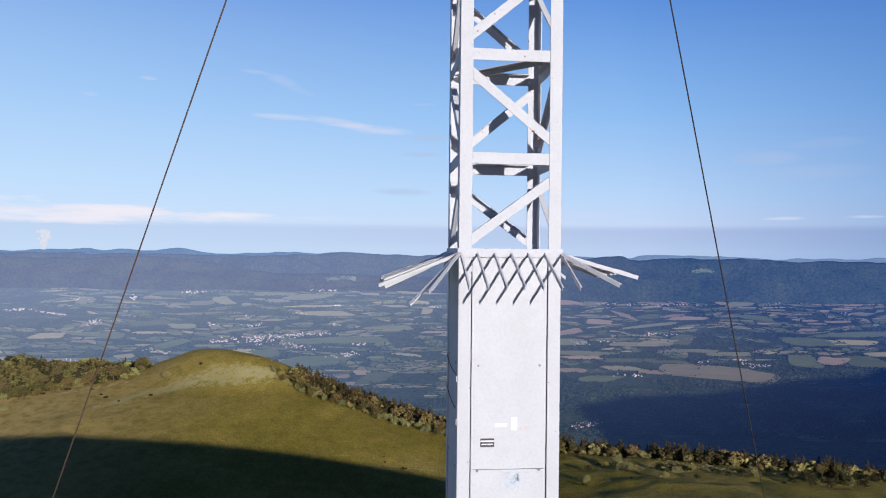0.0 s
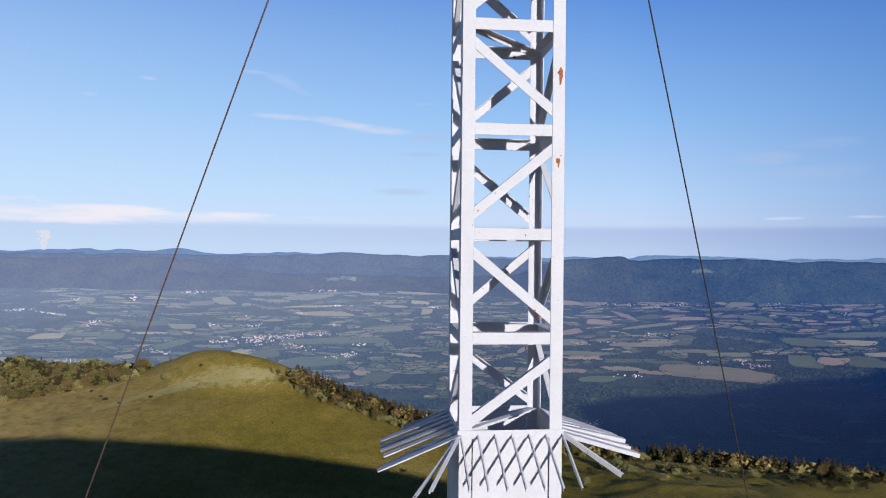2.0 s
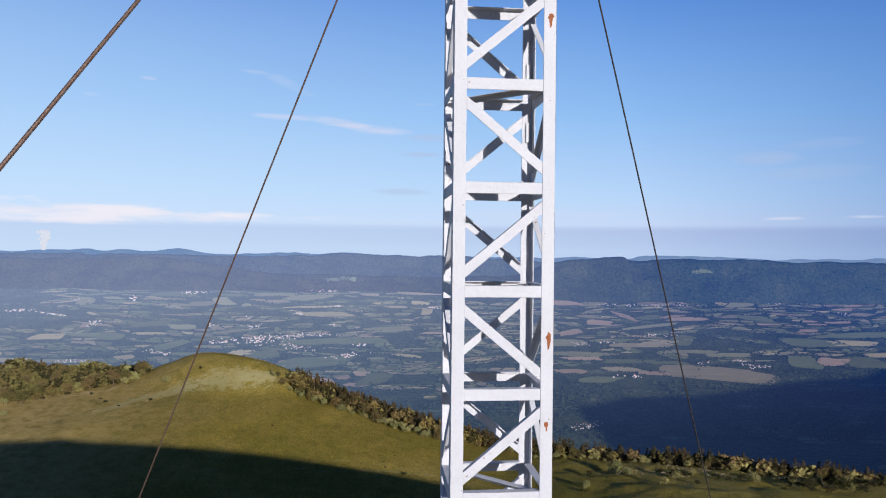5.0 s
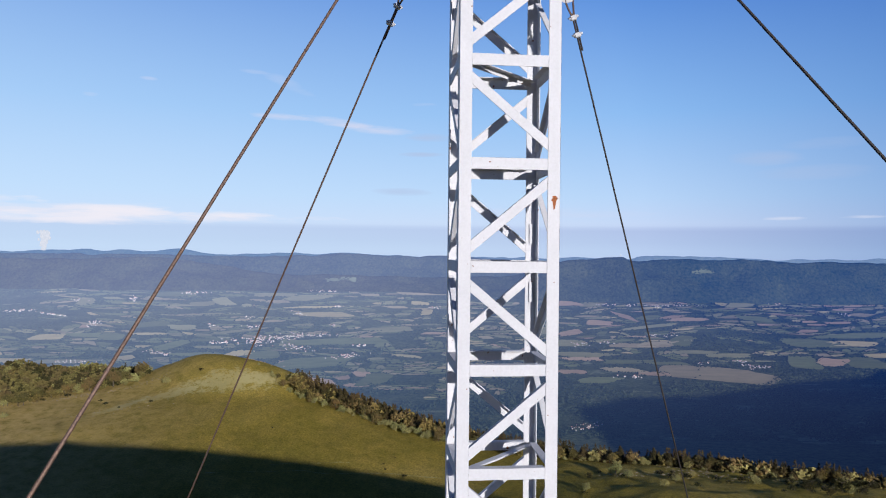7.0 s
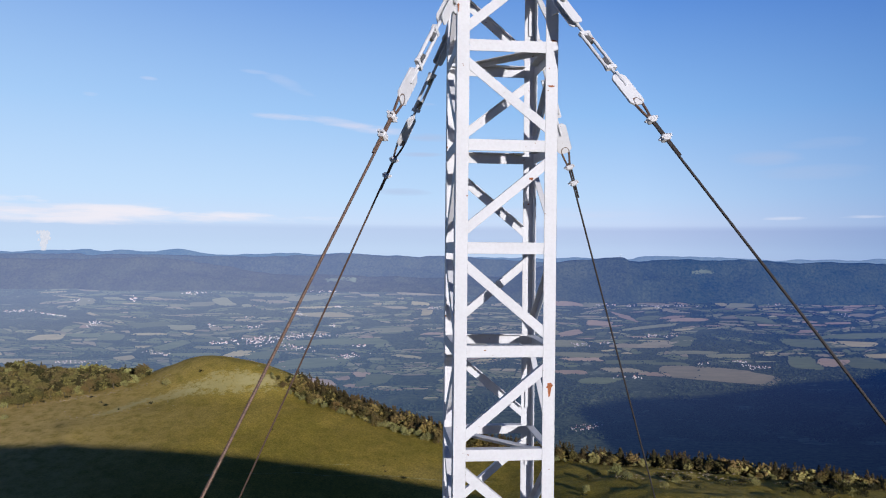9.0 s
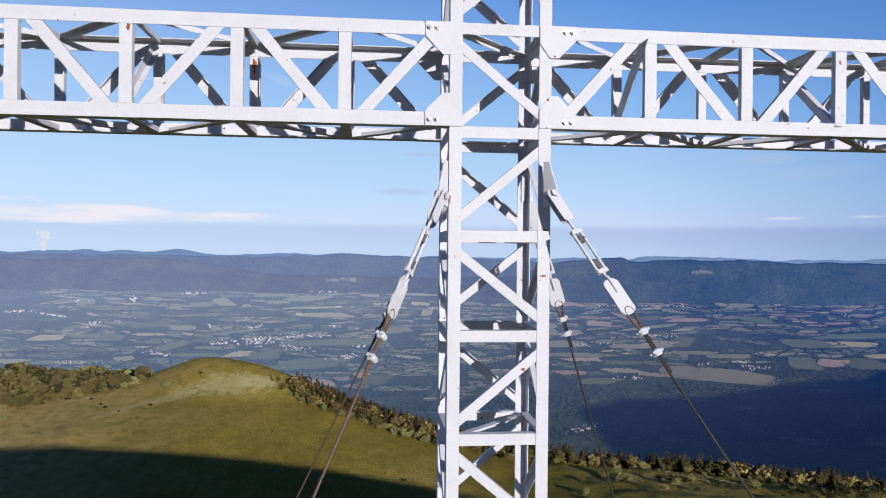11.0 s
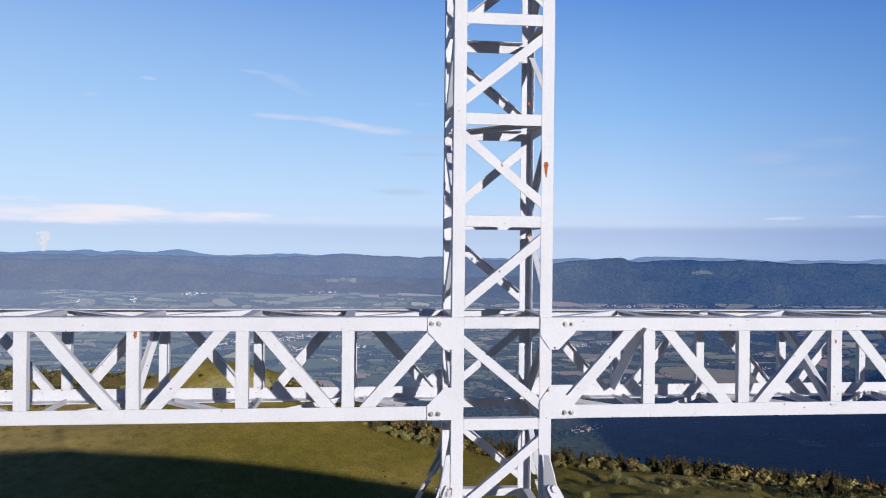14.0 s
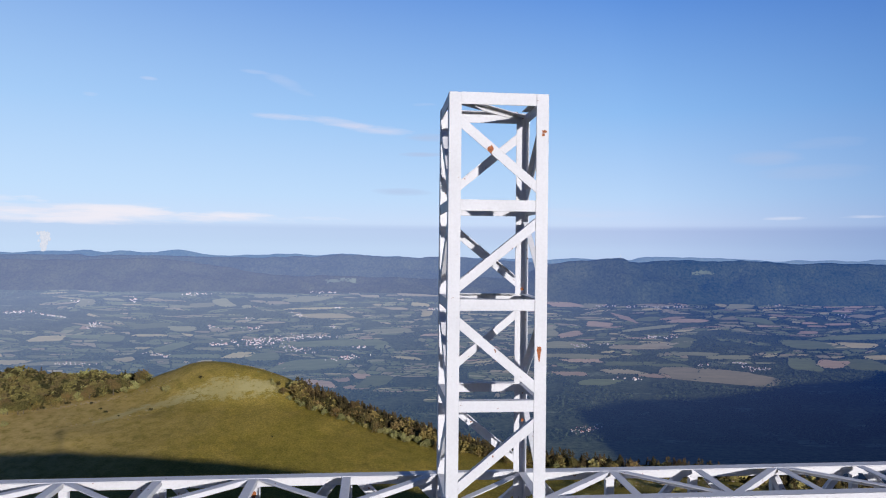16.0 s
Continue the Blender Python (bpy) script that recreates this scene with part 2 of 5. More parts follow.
# faces of the mast: origin of its middle line, direction along it, inward normal, sense of the zigzag
FACES = [(Vector((0, 0, 0)), X, Y, 1), (Vector((0, DEEP, 0)), X, -Y, -1),
         (Vector((-HALF, DEEP / 2, 0)), Y, X, 1), (Vector((HALF, DEEP / 2, 0)), Y, -X, 1)]
SET = 0.004
for o, along, inward, sense in FACES:
    q = o + inward * SET
    for k, z in enumerate(LEVELS):
        w = 0.11 if k == len(LEVELS) - 1 else 0.102
        angle_bar("crossbar", cross, q - along * IN + Z * z, q + along * IN + Z * z, inward, Z, w, 0.075, 1)
    spans = [(GUARD + 0.02, LEVELS[0])] + list(zip(LEVELS[:-1], LEVELS[1:]))
    for k, (lo, hi) in enumerate(spans):
        s = sense * (1 if k % 2 == 0 else -1)      # 1: rises along the face
        if along == Y and o.x > 0:
            s = (1 if k % 2 == 0 else -1) * 1
        if along == Y and o.x < 0:
            s = (1 if k % 2 == 0 else -1) * -1
        a, b = lo + 0.175, hi - 0.165 - (0.05 if k == len(spans) - 1 else 0)
        if k == 0:
            a, b = 4.075, 4.575
        za, zb = (a, b) if s > 0 else (b, a)
        angle_bar("diagonal", cross, q - along * IN + Z * za, q + along * IN + Z * zb, inward, Z, 0.085, 0.055, 1)

# level bracing inside the mast
for z, way in zip([3.97] + LEVELS[1::2], (1, -1, 1, -1, 1, -1, 1, -1, 1)):
    y0, y1 = (0.06, DEEP - 0.06) if way > 0 else (DEEP - 0.06, 0.06)
    angle_bar("level_brace", cross, (-HALF + 0.06, y0, z + 0.02), (HALF - 0.06, y1, z + 0.02), -Z,
              Vector((-(y1 - y0), 0.78, 0)).normalized() if way > 0 else Vector((0.78, 0.78, 0)).normalized(), 0.07, 0.05, 1)

# arms
CH = 0.12
for sx in (-1, 1):
    for y, sy in ((0, 1), (DEEP, -1)):
        for z, sz in ((ARM_LOW, 1), (ARM_HIGH, -1)):
            corner_bar("arm_chord", (sx * (HALF + 0.002), y, z), (sx * ARM_END, y, z), Z * sz, Y * sy, CH)
STATIONS = [HALF + 0.9 * k for k in range(1, 6)]
zl, zh = ARM_LOW + CH, ARM_HIGH - CH
for sx in (-1, 1):
    for y, inward, face in ((SET, Y, 1), (DEEP - SET, -Y, -1)):
        for x in STATIONS:
            angle_bar("arm_post", cross, (sx * x, y, zl), (sx * x, y, zh), inward, X * sx, 0.108, 0.06, -1)
        for k, x in enumerate(STATIONS):
            # the zigzag runs on through the mast
            s = face * (1 if k % 2 == 0 else -1)
            x0, x1 = sorted((sx * (x - 0.9), sx * x))
            if k == 0:
                x0, x1 = (x0, x1 + 0.03) if sx < 0 else (x0 - 0.03, x1)
            x0, x1 = x0 + 0.17, x1 - 0.17
            za, zb = (zl, zh) if s > 0 else (zh, zl)
            angle_bar("arm_diagonal", cross, (x0, y, za), (x1, y, zb), inward, X, 0.102, 0.055, -1 if s > 0 else 1)
    # bracing of the arm's top and bottom
    for z, inward, top in ((ARM_HIGH - SET, -Z, True), (ARM_LOW + SET, Z, False)):
        for x in STATIONS:
            angle_bar("arm_tie", cross, (sx * x, CH, z), (sx * x, DEEP - CH, z), inward, X, 0.085, 0.05, 1)
        for k, x in enumerate(STATIONS):
            rear_outer = (k % 2 == 0) == ((sx > 0) == top)
            ya, yb = (CH, DEEP - CH) if rear_outer else (DEEP - CH, CH)
            angle_bar("arm_brace", cross, (sx * (x - 0.82), ya, z), (sx * (x - 0.08), yb, z), inward, X, 0.075, 0.05, 1)
    for x, way in ((1.35, -1), (3.15, 1)):
        a, b = ((0.04, zl - 0.03), (DEEP - 0.04, zh + 0.03)) if way > 0 else ((0.04, zh + 0.03), (DEEP - 0.04, zl - 0.03))
        angle_bar("arm_sway_brace", cross, (sx * x - 0.06, a[0], a[1]), (sx * x - 0.06, b[0], b[1]), X, Y, 0.15 if sx * x == 1.35 else 0.08, 0.06, -1 if sx * x == 3.15 else 1)


# plates that bolt the arms to the mast
def gusset(sx, y, out, low):
    zt = ARM_LOW if low else ARM_HIGH
    s = 1 if low else -1
    inner = HALF - LEG * 0.98
    ring = [(sx * inner, zt), (sx * 0.662, zt), (sx * 0.662, zt + s * 0.13), (sx * 0.51, zt + s * 0.285),
            (sx * 0.43, zt + s * 0.285), (sx * inner, zt + s * 0.16)]
    bm = bmesh.new()
    add_prism(bm, [(x, y, z) for x, z in ring], Vector((0, out * 0.012, 0)))
    soften(bm, 0.002)
    plate = part("gusset_plate", bm, PAINT, cross)
    for bx in (0.565, 0.628):
        bm = bmesh.new()
        c = Vector((sx * bx, y + out * 0.012, zt + s * 0.055))
        o = Vector((0, out, 0))
        add_tube(bm, c, c + o * 0.004, 0.023, 14)
        add_tube(bm, c + o * 0.004, c + o * 0.018, 0.018, 6)
        add_tube(bm, c + o * 0.018, c + o * 0.03, 0.010, 8)
        part("bolt", bm, STEEL, plate, "dull steel hex bolt")


for sx in (-1, 1):
    for low in (True, False):
        gusset(sx, -0.0005, -1, low)
        gusset(sx, DEEP + 0.0005, 1, low)


# splice plates on a rear leg
for z, h in ((9.02, 0.20), (9.60, 0.20), (13.36, 0.24)):
    bm = bmesh.new()
    add_prism(bm, [(HALF - 0.075, DEEP - 0.014, z - h / 2), (HALF - 0.030, DEEP - 0.014, z - h / 2), (HALF - 0.030, DEEP - 0.014, z + h / 2), (HALF - 0.075, DEEP - 0.014, z + h / 2)],
              Vector((0, -0.014, 0)))
    soften(bm, 0.002)
    part("splice_plate", bm, PAINT, cross)

# ---- sheet-metal cladding of the foot ----


def rect(bm, c, ax, up, n, w, h, t):
    c, ax, up, n = Vector(c), Vector(ax), Vector(up), Vector(n)
    add_prism(bm, [c + ax * a * w / 2 + up * b * h / 2 for a, b in ((-1, -1), (1, -1), (1, 1), (-1, 1))], n * t)


def cladding(o, along, inward):
    """Two sheets one above the other between the legs, with screws; dark slots stay open along the legs."""
    for z0, z1 in ((-0.3, 2.085), (2.089, 3.95)):
        bm = bmesh.new()
        rect(bm, o + inward * 0.006 + Z * (z0 + z1) / 2, along, Z, inward, 2 * (IN - 0.010), z1 - z0, 0.004)
        soften(bm, 0.001)
        sheet = part("cladding_sheet", bm, PANEL, cross)
        for sx in (-0.27, 0.27):
            for z in (2.075, 2.985):
                if z0 < z < z1:
                    bm = bmesh.new()
                    c = o + along * sx + Z * z + inward * 0.006
                    add_tube(bm, c, c - inward * 0.006, 0.011, 8)
                    part("screw", bm, STEEL, sheet)


for o, along, inward, sense in FACES:
    cladding(o, along, inward)

# bits stuck to and scrawled on the front sheets


def decal(name, x, z, w, h, material, lift=0.004, label=""):
    bm = bmesh.new()
    rect(bm, (x, 0.006, z), X, Z, -Y, w, h, lift)
    return part(name, bm, material, cross, label)


decal("sticker", -0.185, 2.318, 0.122, 0.075, STICKER, 0.002, "small black and white printed sticker")
decal("sticker_band", -0.185, 2.332, 0.118, 0.014, BRIGHT, 0.003)
decal("sticker_band", -0.185, 2.305, 0.100, 0.010, BRIGHT, 0.003)
decal("paper_patch", -0.065, 2.47, 0.105, 0.032, BRIGHT, 0.002, "torn white paper patch")
decal("paper_patch", 0.05, 2.48, 0.055, 0.115, BRIGHT, 0.002, "torn white paper patch")
rng = random.Random(4)
for k in range(90):
    a = rng.uniform(0, math.pi)
    bm = bmesh.new()
    c = Vector((0.055 + rng.gauss(0, 0.05), 0.006, 2.0 + rng.gauss(0, 0.042)))
    if abs(c.z - 2.087) < 0.008:
        continue
    rect(bm, c, X * math.cos(a) + Z * math.sin(a), Z * math.cos(a) - X * math.sin(a), -Y, rng.uniform(0.015, 0.05), 0.0035, 0.0015)
    part("scrawl_stroke", bm, BLUE_CHALK, cross, "pale blue unreadable scrawl")
for k in range(7):
    bm = bmesh.new()
    rect(bm, (0.10 + k * 0.012, 0.006, 2.43 + rng.uniform(-0.01, 0.01)), X * 0.3 + Z, X, -Y, 0.04, 0.004, 0.0015)
    part("scrawl_stroke", bm, PINK_CHALK, cross, "pale pink unreadable scrawl")

# hinges and a lead on the shaded side of the foot
for z in (2.50, 2.87):
    bm = bmesh.new()
    rect(bm, (-HALF - 0.012, 0.025, z), Y, Z, X, 0.03, 0.055, 0.012)
    soften(bm, 0.002)
    part("hinge", bm, PAINT, cross)
for z in (2.60, 2.90):
    bm = bmesh.new()
    pts = [Vector((-HALF - 0.005, 0.10 + 0.74 * s, z + 0.06 * s - 0.03 * math.sin(s * math.pi))) for s in np.linspace(0, 1, 9)]
    for p, q in zip(pts, pts[1:]):
        add_tube(bm, p, q, 0.004, 6)
    part("lead", bm, DARK, cross, "thin dark lead")

# ---- climbing guard: a collar with bars that slope outwards and down ----
guard = tagged(new("climbing_guard"), "white steel collar of sloping anti-climb bars", "climbing guard")
for o, along, inward, sense in FACES:
    bm = bmesh.new()
    wide = HALF + 0.012
    rect(bm, o - inward * 0.0005 + Z * 3.96, along, Z, -inward, 2 * wide if along == X else 2 * HALF, 0.075, 0.010)
    soften(bm, 0.002)
    part("collar", bm, PAINT, guard)


def guard_bar(base, tip, w=0.034, flat=0.036, t=0.004):
    """A light angle: flat flange on top, web hanging from one edge of it."""
    base, tip = Vector(base), Vector(tip)
    ax = (tip - base).normalized()
    side = ax.cross(Z).normalized()
    up = side.cross(ax)
    bm = bmesh.new()
    prof = [Vector(), -side * flat, -side * flat - up * t, -side * t - up * t, -side * t - up * w, -up * w]
    r0, r1 = [[bm.verts.new(p + v) for v in prof] for p in (base, tip)]
    for i in range(6):
        bm.faces.new((r0[i], r0[(i + 1) % 6], r1[(i + 1) % 6], r1[i]))
    for r in (r0, r1):
        bm.faces.new((r[0], r[1], r[2], r[3]))
        bm.faces.new((r[0], r[3], r[4], r[5]))
    soften(bm, 0.001)
    part("guard_bar", bm, PAINT, guard)


rng = random.Random(9)
for o, along, inward, sense in FACES:
    for k in range(7):
        s = -0.440 + 0.1475 * k
        if s > HALF:
            continue
        b = o + along * s - inward * 0.008 + Z * 3.965
        j = 0.0 if along == X and inward.y > 0 else 0.035
        reach = 0.60 if along == X else 0.655
        t = b - inward * (reach + rng.uniform(-j, j)) + along * rng.uniform(-j, j) - Z * ((0.19 if o.x > 0.1 else 0.265) + rng.uniform(-j, j))
        if along == X:
            guard_bar(b, t, 0.034, 0.014)
        else:
            guard_bar(b, t, 0.036, 0.082)
for sx, sy, dx, dy, dz in ((-1, 0, 0.44, 0.46, 0.40), (-1, 0, 0.29, 0.50, 0.30), (1, 0, 0.40, 0.36, 0.25),
                           (-1, 1, 0.42, 0.45, 0.26), (1, 1, 0.42, 0.45, 0.26)):
    b = Vector((sx * (HALF + 0.005), -0.005 if sy == 0 else DEEP + 0.005, 3.965))
    guard_bar(b, b + Vector((sx * dx, -dy if sy == 0 else dy, -dz)))


# ---- rust blooms on the front of the mast ----
def rust_bloom(x, z, w, h, y=-0.0012, seed=0, drip=0.0):
    r = random.Random(seed)
    bm = bmesh.new()
    ring = []
    n = 14
    for k in range(n):
        a = k * math.tau / n
        q = 1 + r.uniform(-0.35, 0.25)
        dz = math.sin(a) * h / 2 * q
        if math.sin(a) < -0.85:
            dz -= drip
        ring.append((x + math.cos(a) * w / 2 * q, y, z + dz))
    add_prism(bm, ring, Vector((0, 0.001, 0)))
    part("rust_bloom", bm, RUST, cross, "orange-brown rust bloom")


for i, (x, z, w, h, dr) in enumerate(((0.405, 7.08, 0.05, 0.09, 0.06), (0.395, 6.315, 0.04, 0.065, 0.03), (0.40, 9.89, 0.055, 0.05, 0.07),
                                       (0.38, 16.07, 0.04, 0.09, 0.06), (0.405, 12.93, 0.06, 0.02, 0), (0.39, 12.53, 0.06, 0.02, 0),
                                       (0.41, 18.03, 0.05, 0.03, 0), (-0.44, 13.21, 0.02, 0.03, 0.05), (0.40, 18.0, 0.03, 0.03, 0))):
    rust_bloom(x, z, w, h, -0.0012, i + 3, dr)
for i, (x, z, w, h) in enumerate(((-0.075, 17.86, 0.05, 0.07), (0.22, 11.71, 0.04, 0.03), (0.22, 16.62, 0.03, 0.03), (0.19, 5.02, 0.03, 0.02),
                                  (0.235, 15.45, 0.025, 0.03), (-3.13, 14.57, 0.03, 0.07), (3.14, 14.50, 0.02, 0.04), (0.24, 4.96, 0.02, 0.03))):
    rust_bloom(x, z, w, h, SET - 0.0012, i + 20, 0.0)

# rust runs on the inner side of two rear posts
for i, (x, z, w, h, dr) in enumerate(((-2.26, 14.53, 0.05, 0.09, 0.07), (3.17, 14.07, 0.035, 0.13, 0.03))):
    rust_bloom(x, z, w, h, DEEP - SET - 0.0105, i + 40, dr)


# ---- guy ropes ----
def guy(top, foot, cable, label, twist=0, open_eye=False):
    """Bracket, link plates, turnbuckle, second plates, thimble, clamps and the rope itself, along one straight line."""
    top, foot = Vector(top), Vector(foot)
    g = tagged(new("guy_rope"), label, "guy rope", "guy ropes of the cross")
    d = (foot - top).normalized()
    side = d.cross(Z).normalized()          # level, across the rope
    up = side.cross(d)
    c, s = math.cos(radians(twist)), math.sin(radians(twist))
    side, up = side * c + up * s, up * c - side * s
    at = lambda s, a=0.0, b=0.0: top + d * s + side * a + up * b

    def plate(name, s0, s1, w, off, t=0.012, label=""):
        bm = bmesh.new()
        c = w * 0.22
        ring = [at(s0, off, -w / 2 + c), at(s0 + c, off, -w / 2), at(s1 - c, off, -w / 2), at(s1, off, -w / 2 + c),
                at(s1, off, w / 2 - c), at(s1 - c, off, w / 2), at(s0 + c, off, w / 2), at(s0, off, w / 2 - c)]
        add_prism(bm, ring, side * t)
        soften(bm, 0.002)
        return part(name, bm, PAINT, g, label)

    def pin(parent, s, r=0.016, half=0.04):
        bm = bmesh.new()
        add_tube(bm, at(s, -half), at(s, half), r, 8)
        for q in (-1, 1):
            add_tube(bm, at(s, q * half), at(s, q * (half + 0.014)), r * 1.7, 6)
        part("pin", bm, PAINT, parent)

    out = Vector((d.x, d.y, 0)).normalized()
    across = out.cross(Z)
    hub = at(0.10)
    bm = bmesh.new()
    add_prism(bm, [hub + out * a + Z * b - across * 0.007 for a, b in ((-0.085, 0.30), (-0.030, 0.30), (0.050, 0.045), (0.048, -0.03), (0.0, -0.07), (-0.085, -0.10))], across * 0.014)
    soften(bm, 0.002)
    part("bracket", bm, PAINT, g)
    a = plate("link_plate", 0.05, 0.37, 0.112, -0.030)
    plate("link_plate", 0.05, 0.37, 0.112, 0.018)
    pin(a, 0.10, 0.020, 0.046)
    bm = bmesh.new()
    add_tube(bm, at(0.33), at(0.56), 0.014, 8)
    rod = part("threaded_rod", bm, PAINT, g)
    bm = bmesh.new()
    for q in (-1, 1):
        add_tube(bm, at(0.49, 0, q * 0.043), at(0.90, 0, q * 0.043), 0.015, 8)
    for s in (0.46, 0.86):
        rect(bm, at(s + 0.008), side, up, d, 0.036, 0.108, 0.034)
    buckle = part("turnbuckle", bm, PAINT, g)
    for s in (0.52, 0.78):
        bm = bmesh.new()
        add_tube(bm, at(s), at(s + 0.075), 0.024, 6)
        part("nut", bm, STEEL, buckle)
    bm = bmesh.new()
    add_tube(bm, at(0.86), at(1.06), 0.014, 8)
    part("threaded_rod", bm, PAINT, g)
    b = plate("link_plate", 0.97, 1.30, 0.158, -0.009, 0.018)
    for q in (-1, 1):
        bm = bmesh.new()
        add_tube(bm, at(0.95, q * 0.016), at(1.10, q * 0.016), 0.013, 7, 0.010)
        part("welded_rod", bm, PAINT, b)
    # rope eye round a thimble
    bm = bmesh.new()
    loop = (lambda s, a, b: at(s, b, a)) if open_eye else at
    eye = []
    for k in range(13):
        if k in range(2, 11):
            q = math.pi * (k - 6) / 8
            eye.append(loop(1.28 - 0.045 * math.cos(q), 0, 0.042 * math.sin(q)))
        elif k < 2:
            eye.append(loop(1.44 - 0.07 * k, 0, -0.012 - 0.016 * k))
        else:
            eye.append(loop(1.44 - 0.07 * (12 - k), 0, 0.012 + 0.016 * (12 - k)))
    for p, q in zip(eye, eye[1:]):
        add_tube(bm, p, q, 0.011, 7)
    part("rope_eye", bm, CABLE, g, "rusty rope eye")
    for s in (1.47, 1.66):
        bm = bmesh.new()
        rect(bm, at(s - 0.03), side, up, d, 0.064, 0.078, 0.055)
        soften(bm, 0.012)
        c = part("rope_clamp", bm, PAINT, g)
        bm = bmesh.new()
        for q in (-1, 1):
            add_tube(bm, at(s - 0.008, q * 0.018, -0.055), at(s - 0.008, q * 0.018, 0.055), 0.008, 6)
            add_tube(bm, at(s - 0.008, q * 0.018, 0.04), at(s - 0.008, q * 0.018, 0.056), 0.015, 6)
        part("clamp_bolt", bm, PAINT, c)
    bm = bmesh.new()
    add_tube(bm, at(1.42, 0, 0.019), at(1.84, 0, 0.017), 0.010, 7)
    part("rope_tail", bm, cable, g)
    bm = bmesh.new()
    add_tube(bm, at(1.42, 0, -0.004), foot, 0.0105, 8)
    part("rope", bm, cable, g)


guy((-0.479, -0.029, 13.30), (-7.303, -8.028, -2.0), CABLE, "brown weathered steel guy rope with white turnbuckle fittings", 14)
guy((0.389, -0.085, 13.30), (8.61, -7.93, -2.0), CABLE_DARK, "dark steel guy rope with white turnbuckle fittings", 65)
guy((-0.385, 0.985, 13.30), (-7.325, 6.94, -2.0), CABLE, "brown weathered steel guy rope with white turnbuckle fittings", -84, True)
guy((0.470, 1.023, 13.30), (6.447, 6.450, -2.0), CABLE_DARK, "dark steel guy rope with white turnbuckle fittings", -45)


# ---- land ----
AIM = radians(5.47)                     # the line of sight, clockwise from +y


def to_xy(u, v):
    return u * math.cos(AIM) + v * math.sin(AIM), -u * math.sin(AIM) + v * math.cos(AIM)


def soft(a, k):
    return np.where(a > 20 * k, a, k * np.log1p(np.exp(np.minimum(a / k, 20))))


def crest(u):
    return 742 - soft(0.40 * u + 150, 22) + 0.25 * soft(u - 20, 20)


def bump2(u, v, a, b, s):
    return np.exp(-((u - a) ** 2 + (v - b) ** 2) / (2 * s * s))


_GRID = np.random.RandomState(5).rand(64, 64)


def ripple(x, y):
    """Smooth value noise, -1 to 1, period 64."""
    xi, yi = np.floor(x).astype(int), np.floor(y).astype(int)
    fx, fy = x - xi, y - yi
    fx, fy = fx * fx * (3 - 2 * fx), fy * fy * (3 - 2 * fy)
    g = lambda a, b: _GRID[a % 64, b % 64]
    return 2 * ((g(xi, yi) * (1 - fx) + g(xi + 1, yi) * fx) * (1 - fy) + (g(xi, yi + 1) * (1 - fx) + g(xi + 1, yi + 1) * fx) * fy) - 1


def valley_floor(u, v):
    rise = soft((v - 3450) * 0.05, 8) / (1 + np.exp(np.clip((u - 300) / 200, -30, 30)))
    return -470 + soft((v - 2300) * 0.0765, 12) + rise + 5 * ripple(u / 300, v / 420)


def dome(u, v, a, b, s):
    return np.exp(-(((u - a) ** 2 + 1.5 * (v - b) ** 2) / (s * s)) ** 1.9)


def hill(u, v):
    knoll = -164.7 - 0.068 * u + 0.106 * (v - 550)
    knoll = knoll + 24.5 * dome(u, v, -201, 706, 82) + 4.0 * bump2(u, v, -268, 690, 32) + 16.0 * bump2(u, v, -170, 640, 110) - 12.0 * bump2(u, v, -480, 745, 110)
    spur = -152.5 - 0.14 * (v - 450) - 0.06 * (u - 200)
    s = 1 / (1 + np.exp(-(u - 70) / 28.0))
    z = knoll * (1 - s) + spur * s
    z = z + 1.5 * s * ripple(u / 21 + 7, v / 15 + 3) + 1.3 * ripple(u / 38, v / 55) + 0.6 * ripple(u / 13, v / 16) + 0.22 * ripple(u / 5, v / 6)
    return z - 0.40 * soft(v - crest(u) - 8, 9) - 0.5 * soft(u - 420, 30)


def summit(u, v):
    w = np.abs(u)
    return -1.7 * (1 - np.exp(-(w / 14.0) ** 2)) - 0.42 * soft(v - 4, 2.0) - 0.13 * soft(-v - 30, 10) - np.where(w < 350, np.where(u > 0, 0.00035, 0.0004) * w * w, np.where(u > 0, 42.875, 49) + 0.28 * (w - 350))


def shoulder(u, v):
    """The ridge beyond the right of the view that shades part of the valley."""
    a, b = np.array((1326.0, 460.0)), np.array((3300.0, 1280.0))
    d = b - a
    t = np.clip(((u - a[0]) * d[0] + (v - a[1]) * d[1]) / (d @ d), 0, 1)
    dist = np.hypot(u - a[0] - d[0] * t, v - a[1] - d[1] * t)
    return -22 + 12 * np.exp(-t / 0.08) + 14 * ripple(t * 9, t * 0) + 52 * np.clip((t - 0.30) / 0.4, 0, 1.5) - 0.52 * dist


def land(u, v):
    near = summit(u, v)
    h = hill(u, v)
    m = np.maximum(near, h)
    k = 7.0
    m = m + k * np.log1p(np.exp(-np.abs(near - h) / k)) * (np.abs(near - h) < 60) * (v > 150)
    m = np.maximum(m, shoulder(u, v))
    floor = valley_floor(u, v)
    return np.maximum(m, floor), m > floor + 2


